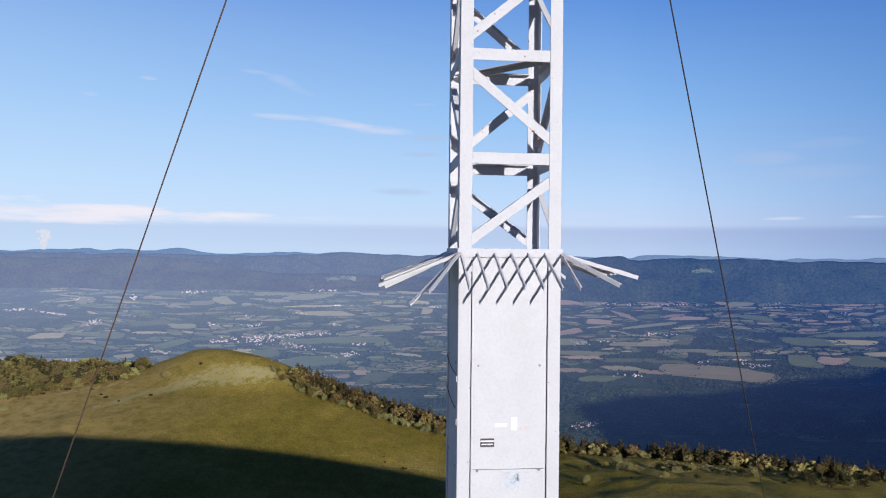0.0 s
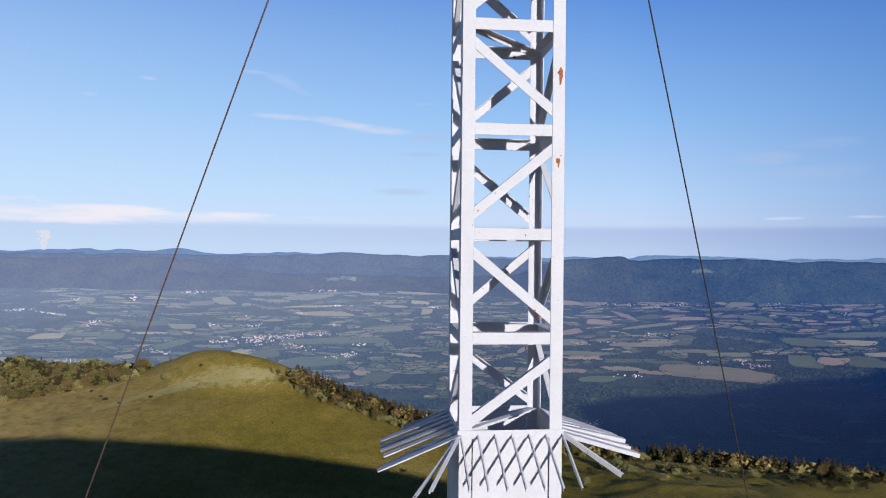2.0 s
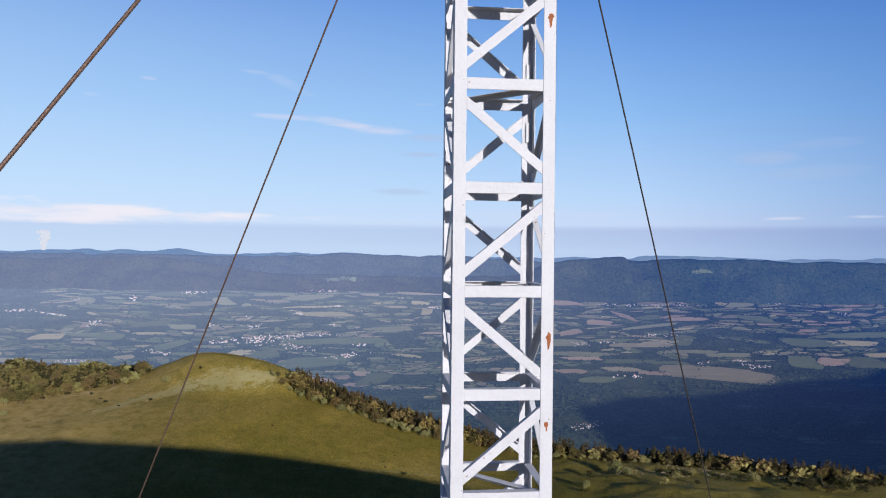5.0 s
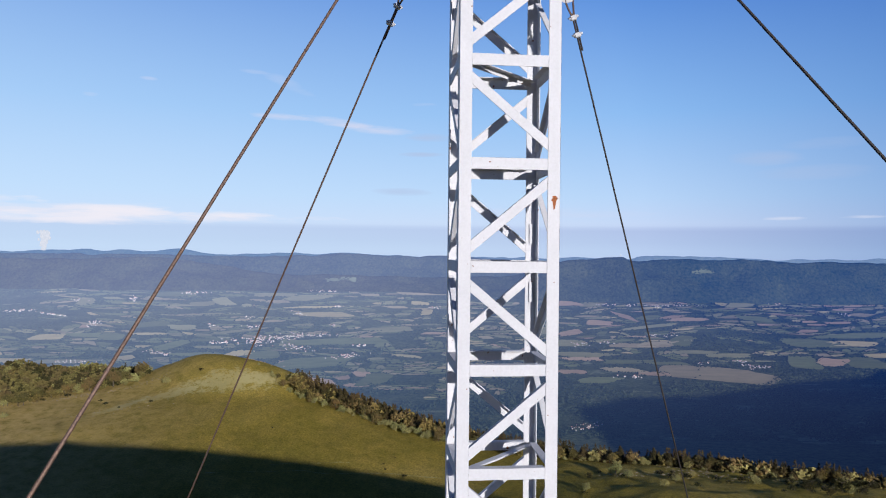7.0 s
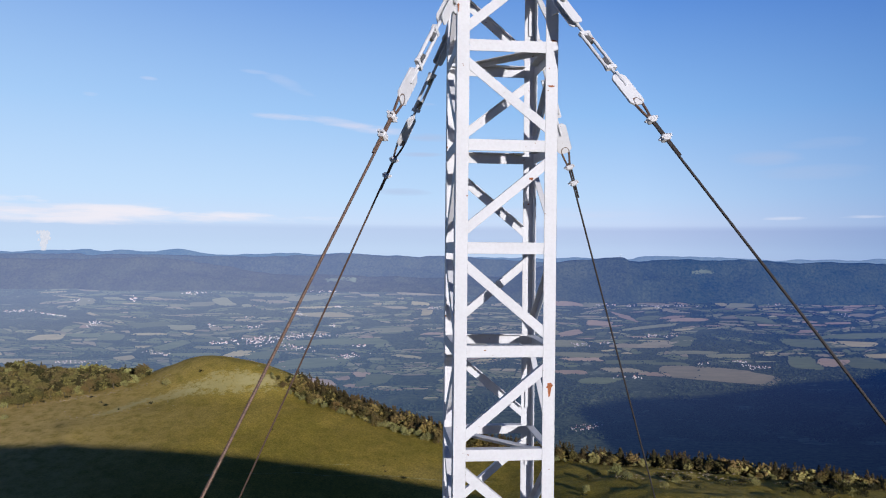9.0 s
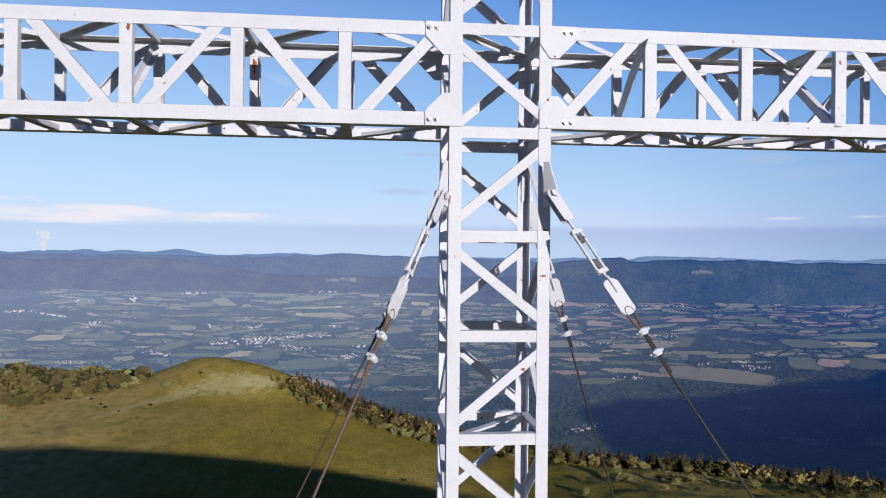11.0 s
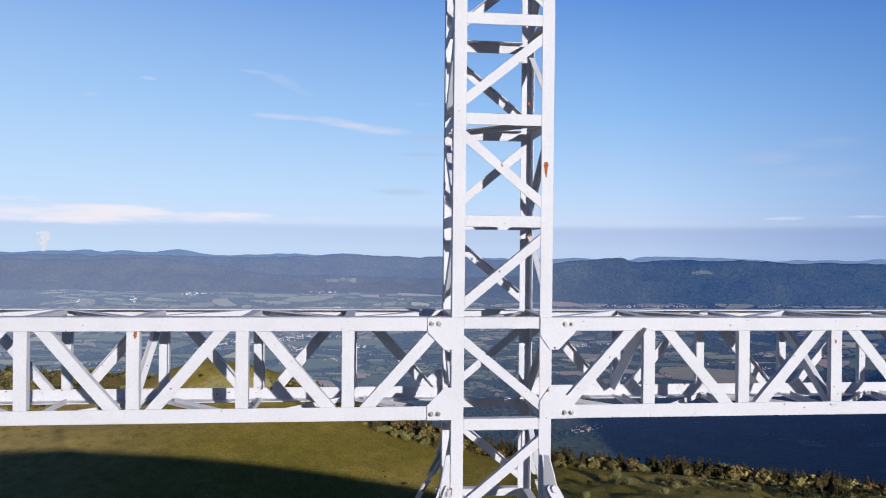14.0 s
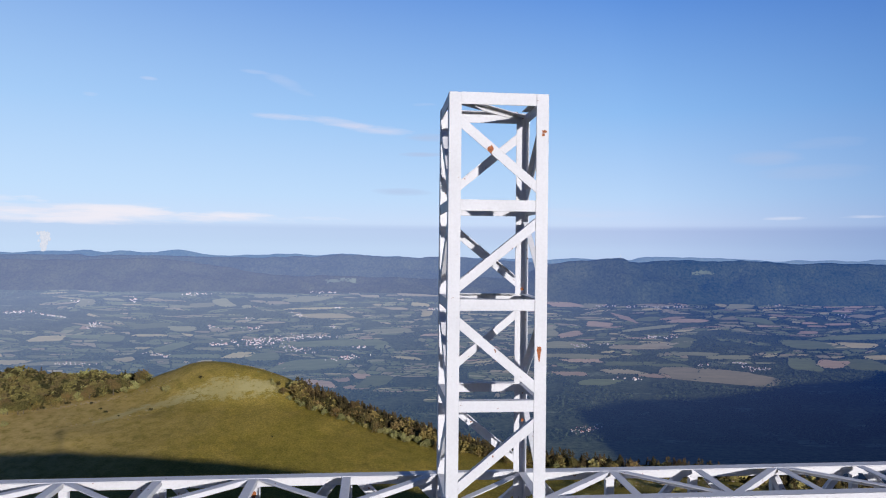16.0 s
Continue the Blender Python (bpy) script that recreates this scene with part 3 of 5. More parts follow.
def grass_material():
    m, nt, N, L, b = nodes("meadow")
    p = position(nt)
    big = noise_tex(nt, p, 0.012, 5, 0.6)
    base = ramp(nt, big, [(0.30, (0.196, 0.164, 0.030)), (0.50, (0.257, 0.199, 0.042)), (0.70, (0.332, 0.253, 0.072))])
    mid = noise_tex(nt, p, 0.11, 6, 0.7)
    base = mix(nt, 0.6, base, ramp(nt, mid, [(0.30, (0.55, 0.62, 0.45)), (0.62, (1.15, 1.1, 1.0))]), "MULTIPLY")
    fine = noise_tex(nt, p, 0.65, 5, 0.75)
    base = mix(nt, 0.7, base, ramp(nt, fine, [(0.36, (0.42, 0.46, 0.40)), (0.62, (1.28, 1.22, 1.1))]), "MULTIPLY")
    tuft = nt.nodes.new("ShaderNodeTexVoronoi")
    tuft.inputs["Scale"].default_value = 0.16
    L(p, tuft.inputs["Vector"])
    base = mix(nt, ramp(nt, tuft.outputs["Distance"], [(0.06, (0.45, 0.45, 0.45)), (0.15, (0, 0, 0))]), base, (0.075, 0.070, 0.018))
    # thin, straw-coloured sward on the western slope
    west = nt.nodes.new("ShaderNodeSeparateXYZ")
    L(p, west.inputs[0])
    dry = nt.nodes.new("ShaderNodeMapRange")
    for i, v in ((1, -130), (2, -290), (3, 0.0), (4, 1.0)):
        dry.inputs[i].default_value = v
    L(west.outputs[0], dry.inputs[0])
    patchy = mix(nt, 1.0, dry.outputs[0], ramp(nt, mid, [(0.34, (0.25, 0.25, 0.25)), (0.60, (1, 1, 1))]), "MULTIPLY")
    base = mix(nt, patchy, base, (0.45, 0.325, 0.125))
    # worn, pale turf on the terrace of the knoll and along the way up to it: middle, heading, half length, half width
    thin = noise_tex(nt, p, 0.16, 6, 0.72)
    for (cu, cv), turn, long_, wide in (((-203, 642), 9, 46, 15), ((-252, 627), 22, 34, 9), ((-284, 604), 52, 34, 6), ((-176, 650), 20, 20, 9)):
        x, y = to_xy(cu, cv)
        a = radians(turn) - AIM
        at_ = nt.nodes.new("ShaderNodeVectorMath")
        at_.operation, at_.inputs[1].default_value = "SUBTRACT", (x, y, 0)
        L(p, at_.inputs[0])
        span = []
        for axis in ((math.cos(a) / long_, math.sin(a) / long_, 0), (-math.sin(a) / wide, math.cos(a) / wide, 0)):
            d = nt.nodes.new("ShaderNodeVectorMath")
            d.operation, d.inputs[1].default_value = "DOT_PRODUCT", axis
            L(at_.outputs[0], d.inputs[0])
            q = nt.nodes.new("ShaderNodeMath")
            q.operation = "MULTIPLY"
            L(d.outputs["Value"], q.inputs[0])
            L(d.outputs["Value"], q.inputs[1])
            span.append(q.outputs[0])
        rr = nt.nodes.new("ShaderNodeMath")
        L(span[0], rr.inputs[0])
        L(span[1], rr.inputs[1])
        edge = nt.nodes.new("ShaderNodeMath")
        edge.operation, edge.inputs[1].default_value = "MULTIPLY_ADD", -5.5
        L(thin, edge.inputs[0])
        worn = nt.nodes.new("ShaderNodeMath")
        worn.inputs[1].default_value = 2.45
        L(rr.outputs[0], worn.inputs[0])
        L(worn.outputs[0], edge.inputs[2])
        base = mix(nt, ramp(nt, edge.outputs[0], [(0.0, (0.62, 0.62, 0.62)), (0.75, (0, 0, 0))]), base, (0.375, 0.330, 0.160))
    bloom = noise_tex(nt, p, 1.3, 2)
    base = mix(nt, ramp(nt, bloom, [(0.70, (0, 0, 0)), (0.76, (0.7, 0.7, 0.7))]), base, (0.43, 0.35, 0.08))
    L(base, b.inputs["Base Color"])
    b.inputs["Roughness"].default_value = 0.95
    b.inputs["Specular IOR Level"].default_value = 0.1
    bump(nt, b, fine, 0.8, 1.2)
    return m


def haze_emission(nt, b, far=1.0, left=(0.158, 0.205, 0.352), right=(0.006, 0.038, 0.172)):
    """Haze put into emission, for the miles of air before the backdrop; paler opposite the sun."""
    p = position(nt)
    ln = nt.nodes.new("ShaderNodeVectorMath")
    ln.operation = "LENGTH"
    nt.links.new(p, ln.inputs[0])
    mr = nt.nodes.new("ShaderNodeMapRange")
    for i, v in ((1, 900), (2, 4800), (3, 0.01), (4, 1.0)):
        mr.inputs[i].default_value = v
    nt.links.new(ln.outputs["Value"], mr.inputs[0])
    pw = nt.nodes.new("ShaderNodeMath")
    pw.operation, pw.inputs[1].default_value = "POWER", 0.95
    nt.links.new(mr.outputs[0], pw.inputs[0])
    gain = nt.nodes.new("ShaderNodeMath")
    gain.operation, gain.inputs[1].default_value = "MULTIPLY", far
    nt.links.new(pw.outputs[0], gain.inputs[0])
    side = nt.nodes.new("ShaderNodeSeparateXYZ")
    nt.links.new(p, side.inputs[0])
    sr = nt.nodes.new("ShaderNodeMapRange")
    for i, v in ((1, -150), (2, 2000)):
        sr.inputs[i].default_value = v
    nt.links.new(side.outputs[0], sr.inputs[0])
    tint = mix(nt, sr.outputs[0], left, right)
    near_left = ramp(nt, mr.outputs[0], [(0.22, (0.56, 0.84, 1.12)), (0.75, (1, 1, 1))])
    # emission dimmer and bluer nearby on the right, to suit the shaded valley floor
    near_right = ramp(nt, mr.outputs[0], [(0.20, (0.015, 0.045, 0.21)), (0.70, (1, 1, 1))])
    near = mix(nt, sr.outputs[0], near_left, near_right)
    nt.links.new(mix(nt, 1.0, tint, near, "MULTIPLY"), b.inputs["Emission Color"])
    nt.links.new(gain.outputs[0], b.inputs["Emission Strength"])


def turned(nt, scale):
    mp = nt.nodes.new("ShaderNodeMapping")
    mp.inputs["Rotation"].default_value = (0, 0, AIM + 0.25)
    mp.inputs["Scale"].default_value = scale
    nt.links.new(position(nt), mp.inputs["Vector"])
    return mp.outputs[0]


def valley_material():
    """Woodland seen from far above, with scrubby clearings; the tilled fields lie on it as pieces of their own."""
    m, nt, N, L, b = nodes("backdrop_valley")
    p = turned(nt, (0.7, 1.0, 0))
    grain = noise_tex(nt, p, 0.075, 6, 0.8)
    wood = ramp(nt, grain, [(0.34, (0.024, 0.038, 0.023)), (0.66, (0.112, 0.134, 0.075))])
    stands = noise_tex(nt, p, 0.006, 5, 0.6)
    wood = mix(nt, 0.7, wood, ramp(nt, stands, [(0.36, (0.62, 0.66, 0.68)), (0.64, (1.35, 1.25, 1.10))]), "MULTIPLY")
    rough = ramp(nt, noise_tex(nt, p, 0.03, 4, 0.7), [(0.35, (0.10, 0.125, 0.07)), (0.65, (0.24, 0.25, 0.15))])
    open_ = ramp(nt, noise_tex(nt, turned(nt, (0.5, 1.0, 0)), 0.009, 7, 0.68), [(0.585, (0, 0, 0)), (0.615, (0.75, 0.75, 0.75))])
    L(mix(nt, open_, wood, rough), b.inputs["Base Color"])
    b.inputs["Roughness"].default_value = 1.0
    b.inputs["Specular IOR Level"].default_value = 0.0
    bump(nt, b, grain, 0.6, 9)
    haze_emission(nt, b)
    return m


def field_material(name, colour):
    """One crop: faint drilling lines and thin patches."""
    m, nt, N, L, b = nodes(name)
    g = N("ShaderNodeNewGeometry")
    tint = ramp(nt, g.outputs["Random Per Island"], [(0.0, tuple(c * 0.80 for c in colour)), (1.0, tuple(c * 1.14 for c in colour))])
    thin = noise_tex(nt, turned(nt, (0.35, 1.0, 0)), 0.03, 5, 0.7)
    c = mix(nt, 0.55, tint, ramp(nt, thin, [(0.32, (0.66, 0.70, 0.70)), (0.62, (1.12, 1.10, 1.06))]), "MULTIPLY")
    L(c, b.inputs["Base Color"])
    b.inputs["Roughness"].default_value = 1.0
    b.inputs["Specular IOR Level"].default_value = 0.0
    haze_emission(nt, b)
    return m


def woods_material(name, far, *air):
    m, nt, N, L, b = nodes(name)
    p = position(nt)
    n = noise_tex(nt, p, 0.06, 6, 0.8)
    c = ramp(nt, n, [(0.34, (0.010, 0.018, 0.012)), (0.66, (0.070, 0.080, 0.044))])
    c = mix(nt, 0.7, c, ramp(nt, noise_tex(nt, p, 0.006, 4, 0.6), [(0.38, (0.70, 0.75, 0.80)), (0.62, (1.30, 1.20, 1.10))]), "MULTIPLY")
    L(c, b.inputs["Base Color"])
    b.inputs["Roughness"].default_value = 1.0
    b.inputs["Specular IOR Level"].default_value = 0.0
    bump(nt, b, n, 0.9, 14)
    haze_emission(nt, b, far, *air)
    return m


MEADOW, VALLEY = grass_material(), valley_material()


def build_ground():
    rings = np.concatenate([np.linspace(0.5, 40, 24), np.geomspace(44, 400, 34), np.linspace(406, 800, 100), np.geomspace(812, 6600, 120)])
    angs = np.radians(np.concatenate([np.linspace(-42, 42, 330), np.linspace(42, 318, 100)[1:-1]]))
    R, A = np.meshgrid(rings, angs, indexing="ij")
    U, V = R * np.sin(A), R * np.cos(A)
    zz, hilly = land(U, V)
    xx, yy = to_xy(U, V)
    nr, na = R.shape
    verts = [(0.0, 0.0, float(land(np.array([0.0]), np.array([0.0]))[0][0]))] + list(zip(xx.ravel().tolist(), yy.ravel().tolist(), zz.ravel().tolist()))
    faces, mats = [], []
    for i in range(nr - 1):
        for j in range(na):
            k = (j + 1) % na
            faces.append((1 + i * na + j, 1 + i * na + k, 1 + (i + 1) * na + k, 1 + (i + 1) * na + j))
            mats.append(0 if hilly[i, j] and R[i, j] < 1050 else 1)
    for j in range(na):
        faces.append((0, 1 + (j + 1) % na, 1 + j))
        mats.append(0)
    me = bpy.data.meshes.new("ground")
    me.from_pydata(verts, [], faces)
    me.materials.append(MEADOW)
    me.materials.append(VALLEY)
    me.polygons.foreach_set("material_index", mats)
    me.polygons.foreach_set("use_smooth", [True] * len(faces))
    me.update()
    bm = bmesh.new()
    bm.from_mesh(me)
    bmesh.ops.recalc_face_normals(bm, faces=bm.faces)
    if sum(f.normal.z for f in bm.faces) < 0:
        bmesh.ops.reverse_faces(bm, faces=bm.faces)
    bm.to_mesh(me)
    bm.free()
    tagged(new("ground", me), "grassy mountain top falling to a wide farmed valley", "ground", kind="structure")


build_ground()


def far_ridge(name, v0, v1, top, label, far, *air):
    """A wooded ridge across the view: foot at v0, crest at v1; top gives the crest's height over u."""
    us = np.linspace(-4200, 4200, 520)
    fs = np.linspace(0, 1, 16)
    bm_v, faces = [], []
    for f in fs:
        v = v0 + (v1 - v0) * f + 30 * ripple(us / 170, us * 0 + f * 2)
        crestz = top(us)
        prof = f ** 0.8
        foot = valley_floor(us, np.full_like(us, v0)) - 15
        z = foot + (crestz - foot) * prof + (24 * ripple(us / 150 + f * 2.2, us * 0 + f * 3) + 10 * ripple(us / 70, us * 0 + f * 7) + 6 * ripple(us / 31, us * 0 + f * 19)) * (0.25 + 0.75 * math.sin(math.pi * f))
        x, y = to_xy(us, v)
        bm_v += list(zip(x.tolist(), y.tolist(), z.tolist()))
    n = len(us)
    x, y = to_xy(us, np.full_like(us, v1 + 60.0))
    bm_v += list(zip(x.tolist(), y.tolist(), (top(us) - 60).tolist()))
    for i in range(len(fs)):
        for j in range(n - 1):
            faces.append((i * n + j, i * n + j + 1, (i + 1) * n + j + 1, (i + 1) * n + j))
    me = bpy.data.meshes.new(name)
    me.from_pydata(bm_v, [], faces)
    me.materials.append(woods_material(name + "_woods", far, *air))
    me.polygons.foreach_set("use_smooth", [True] * len(faces))
    tagged(new(name, me), label, "hills", kind="structure")

    def surface(u, f):
        k, i = np.interp(u, us, np.arange(n)), np.interp(f, fs, np.arange(len(fs)))
        k0, i0 = int(min(k, n - 2)), int(min(i, len(fs) - 2))
        P = lambda a, b: Vector(bm_v[a * n + b])
        return P(i0, k0).lerp(P(i0, k0 + 1), k - k0).lerp(P(i0 + 1, k0).lerp(P(i0 + 1, k0 + 1), k - k0), i - i0)
    return surface


def height(drop, v):
    """Height at distance v of a line that falls by drop in 1217 from ten metres up."""
    return 10 - drop / 1217.0 * v


# last two tuples: left and right haze colours that each ridge emits
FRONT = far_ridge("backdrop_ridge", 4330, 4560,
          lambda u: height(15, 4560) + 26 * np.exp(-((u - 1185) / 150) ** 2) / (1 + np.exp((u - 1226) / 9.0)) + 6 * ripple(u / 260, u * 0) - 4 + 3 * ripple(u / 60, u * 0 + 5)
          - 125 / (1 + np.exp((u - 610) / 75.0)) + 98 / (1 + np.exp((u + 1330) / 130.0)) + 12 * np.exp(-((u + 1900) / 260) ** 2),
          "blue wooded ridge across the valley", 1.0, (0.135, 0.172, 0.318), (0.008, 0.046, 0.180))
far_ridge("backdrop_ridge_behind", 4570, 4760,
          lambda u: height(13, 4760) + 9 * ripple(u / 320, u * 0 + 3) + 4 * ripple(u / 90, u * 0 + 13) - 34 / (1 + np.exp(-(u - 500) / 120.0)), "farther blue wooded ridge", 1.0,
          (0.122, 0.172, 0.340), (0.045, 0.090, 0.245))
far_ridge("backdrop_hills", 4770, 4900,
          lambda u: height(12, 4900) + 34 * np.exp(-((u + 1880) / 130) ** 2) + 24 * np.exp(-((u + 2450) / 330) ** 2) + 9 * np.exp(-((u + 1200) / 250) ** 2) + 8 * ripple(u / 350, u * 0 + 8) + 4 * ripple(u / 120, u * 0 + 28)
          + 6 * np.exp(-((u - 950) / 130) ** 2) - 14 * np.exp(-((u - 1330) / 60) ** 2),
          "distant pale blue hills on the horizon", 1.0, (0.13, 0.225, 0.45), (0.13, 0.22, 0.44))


def clearing(surface, u0, u1, f0, f1, seed):
    """Ragged pasture and scree let into the wood of a ridge."""
    r = np.random.RandomState(seed)
    nu, nf = 18, 6
    bm = bmesh.new()
    g = [[bm.verts.new(surface(u0 + (u1 - u0) * i / nu, f0 + (f1 - f0) * j / nf) + Vector((0, -2.0, 2.5))) for i in range(nu + 1)] for j in range(nf + 1)]
    for j in range(nf):
        for i in range(nu):
            x, y = (i + 0.5) / nu * 2 - 1, (j + 0.5) / nf * 2 - 1
            if x * x + y * y < 0.9 - 0.5 * r.rand() and r.rand() < 0.85:
                bm.faces.new((g[j][i], g[j][i + 1], g[j + 1][i + 1], g[j + 1][i]))
    bmesh.ops.delete(bm, geom=[v for v in bm.verts if not v.link_faces], context="VERTS")
    me = bpy.data.meshes.new("clearing")
    bm.to_mesh(me)
    bm.free()
    me.materials.append(CLEARED)
    tagged(new("clearing", me), "pale pasture clearing in the woods of the far ridge", "clearing", kind="structure")


CLEARED = field_material("backdrop_clearing", (0.10, 0.115, 0.065))
clearing(FRONT, -800, -540, 0.62, 0.86, 3)
clearing(FRONT, 1610, 1790, 0.60, 0.74, 4)

mast_thing = tagged(new("radio_mast"), "tiny pale mast on the knob of the far ridge", "mast")
bm = bmesh.new()
top = FRONT(1185, 1.0)
add_tube(bm, top - Z * 3, top + Z * 24, 1.6, 6, 0.7)
part("mast_shaft", bm, BRIGHT, mast_thing)
bm = bmesh.new()
add_tube(bm, top + Z * 8, top + Z * 9.5, 3.2, 8)
part("mast_platform", bm, BRIGHT, mast_thing)

# ---- tracks, stones, trees ----
def ground_z(u, v):
    return float(land(np.array([float(u)]), np.array([float(v)]))[0][0])


def at_uv(u, v, dz=0.0):
    x, y = to_xy(u, v)
    return Vector((x, y, ground_z(u, v) + dz))


STONE = plain("limestone", (0.32, 0.25, 0.17), 0.95, 0, 0.4, 0.3)


def turf_material():
    m, nt, N, L, b = nodes("dry_turf")
    p = position(nt)
    n = noise_tex(nt, p, 0.22, 6, 0.75)
    L(ramp(nt, n, [(0.36, (0.215, 0.182, 0.050)), (0.52, (0.275, 0.238, 0.088)), (0.68, (0.345, 0.300, 0.132))]), b.inputs["Base Color"])
    b.inputs["Roughness"].default_value = 0.95
    bump(nt, b, n, 0.5, 0.6)
    return m


TRACK = turf_material()


def strip(name, pts, width, material, label, seed, ragged=1.0):
    """A worn strip draped over the turf, ragged in width."""
    r = np.random.RandomState(seed)
    P = np.array(pts, float)
    seg = np.concatenate([[0], np.cumsum(np.hypot(*np.diff(P, axis=0).T))])
    s = np.arange(0, seg[-1], 1.5)
    u, v = np.interp(s, seg, P[:, 0]), np.interp(s, seg, P[:, 1])
    du, dv = np.gradient(u), np.gradient(v)
    ln = np.hypot(du, dv)
    nu, nv = -dv / ln, du / ln
    wob = 1.5 * ripple(s / 14, s * 0 + seed)
    rag = np.clip(0.55 + 0.6 * ripple(s / 9, s * 0 + seed + 2) + 0.3 * r.rand(len(s)), 0.05, 1.3)
    rows = 9
    verts = []
    for k in range(rows + 1):
        o = wob + width * rag * (k / rows - 0.5)
        uu, vv = u + nu * o, v + nv * o
        zz = land(uu, vv)[0] + 0.22
        x, y = to_xy(uu, vv)
        verts += list(zip(x.tolist(), y.tolist(), zz.tolist()))
    n = len(s)
    faces = [(k * n + i, k * n + i + 1, (k + 1) * n + i + 1, (k + 1) * n + i) for k in range(rows) for i in range(n - 1)]
    worn = ragged * ripple(s / 5, s * 0 + seed)
    keep = [f for f in faces if r.rand() > 0.25 * ragged + 0.35 * worn[f[0] % n] + 0.5 * ragged * abs((f[0] // n + 0.5) / rows - 0.5)]
    me = bpy.data.meshes.new(name)
    me.from_pydata(verts, [], keep)
    me.materials.append(material)
    me.polygons.foreach_set("use_smooth", [True] * len(keep))
    tagged(new(name, me), label, "track", kind="structure")


strip("track", ((-170, 488), (-110, 502), (-60, 512), (0, 517), (40, 515)), 1.6, TRACK, "thin pale footpath across the meadow", 4)
strip("track", ((-128, 508), (-90, 522), (-70, 524)), 1.6, TRACK, "thin pale footpath across the meadow", 5)


def stones():
    """Limestone rubble in streaks along the slope."""
    r = np.random.RandomState(15)
    vs, n = [], 0
    for (u0, v0), (u1, v1), spread, count in (((150, 520), (240, 529), 6.5, 110), ((175, 543), (215, 545), 2.5, 45), ((255, 522), (300, 520), 3, 45),
                                              ((-345, 628), (-268, 668), 3, 130), ((-400, 590), (-340, 632), 4, 60), ((-215, 700), (-150, 672), 3, 45),
                                              ((120, 514), (150, 509), 2.5, 30), ((-330, 575), (-250, 615), 9, 40)):
        for _ in range(count):
            f = r.rand()
            u, v = u0 + (u1 - u0) * f + r.normal(0, spread), v0 + (v1 - v0) * f + r.normal(0, spread)
            s = r.uniform(0.15, 0.6) * np.array((r.uniform(1, 2.6), r.uniform(0.7, 1.3), 0.7))
            vs.append(OCT_V * (1 + r.uniform(-0.3, 0.3, (6, 1))) * s + np.array(at_uv(u, v, 0.1)[:]))
    F = OCT_F[None] + (np.arange(len(vs)) * 6)[:, None, None]
    tagged(new("stones", mesh_from("stones", np.concatenate(vs), F.reshape(-1, 3), STONE)), "pale limestone rubble scattered in the meadow", "stones", kind="stuff")


def leaf_material(name, dark, light, dusk):
    m, nt, N, L, b = nodes(name)
    g = nt.nodes.new("ShaderNodeNewGeometry")
    o = nt.nodes.new("ShaderNodeObjectInfo")
    c = ramp(nt, g.outputs["Random Per Island"], [(0.0, dark), (1.0, light)])
    n = noise_tex(nt, g.outputs["Position"], 0.06, 2)
    c = mix(nt, ramp(nt, n, [(0.42, (0, 0, 0)), (0.60, (0.8, 0.8, 0.8))]), c, dusk)
    f = noise_tex(nt, g.outputs["Position"], 1.6, 3)
    c = mix(nt, 0.5, c, ramp(nt, f, [(0.35, (0.5, 0.5, 0.5)), (0.65, (1.25, 1.25, 1.2))]), "MULTIPLY")
    tint = ramp(nt, o.outputs["Random"], [(0.0, (0.80, 0.85, 0.8)), (0.5, (1.0, 1.0, 1.0)), (1.0, (1.25, 1.12, 1.0))])
    c = mix(nt, 1.0, c, tint, "MULTIPLY")
    L(c, b.inputs["Base Color"])
    b.inputs["Roughness"].default_value = 0.85
    b.inputs["Specular IOR Level"].default_value = 0.15
    return m


LEAF = leaf_material("broad_leaves", (0.062, 0.056, 0.019), (0.185, 0.150, 0.052), (0.165, 0.108, 0.047))
OLIVE = leaf_material("olive_leaves", (0.085, 0.074, 0.024), (0.220, 0.182, 0.062), (0.165, 0.125, 0.046))
DEEP_GREEN = leaf_material("deep_green_leaves", (0.026, 0.027, 0.010), (0.072, 0.064, 0.022), (0.056, 0.044, 0.018))
RUSSET = leaf_material("russet_leaves", (0.085, 0.064, 0.026), (0.190, 0.146, 0.062), (0.140, 0.100, 0.044))
SHRUB = leaf_material("dark_leaves", (0.022, 0.025, 0.008), (0.052, 0.050, 0.016), (0.045, 0.037, 0.015))
PALE = leaf_material("pale_leaves", (0.16, 0.155, 0.058), (0.37, 0.345, 0.138), (0.27, 0.245, 0.095))
NEEDLE = leaf_material("needles", (0.034, 0.031, 0.014), (0.082, 0.067, 0.030), (0.085, 0.060, 0.029))
BARK = plain("bark", (0.11, 0.085, 0.06), 0.9, 0, 3, 0.4)

ICO = bmesh.new()
bmesh.ops.create_icosphere(ICO, subdivisions=1, radius=1)
ICO_V = np.array([v.co[:] for v in ICO.verts])
ICO_F = np.array([[v.index for v in f.verts] for f in ICO.faces])
ICO.free()
OCT_V = np.array(((1, 0, 0), (-1, 0, 0), (0, 1, 0), (0, -1, 0), (0, 0, 1), (0, 0, -1)), float)
OCT_F = np.array(((0, 2, 4), (2, 1, 4), (1, 3, 4), (3, 0, 4), (2, 0, 5), (1, 2, 5), (3, 1, 5), (0, 3, 5)))


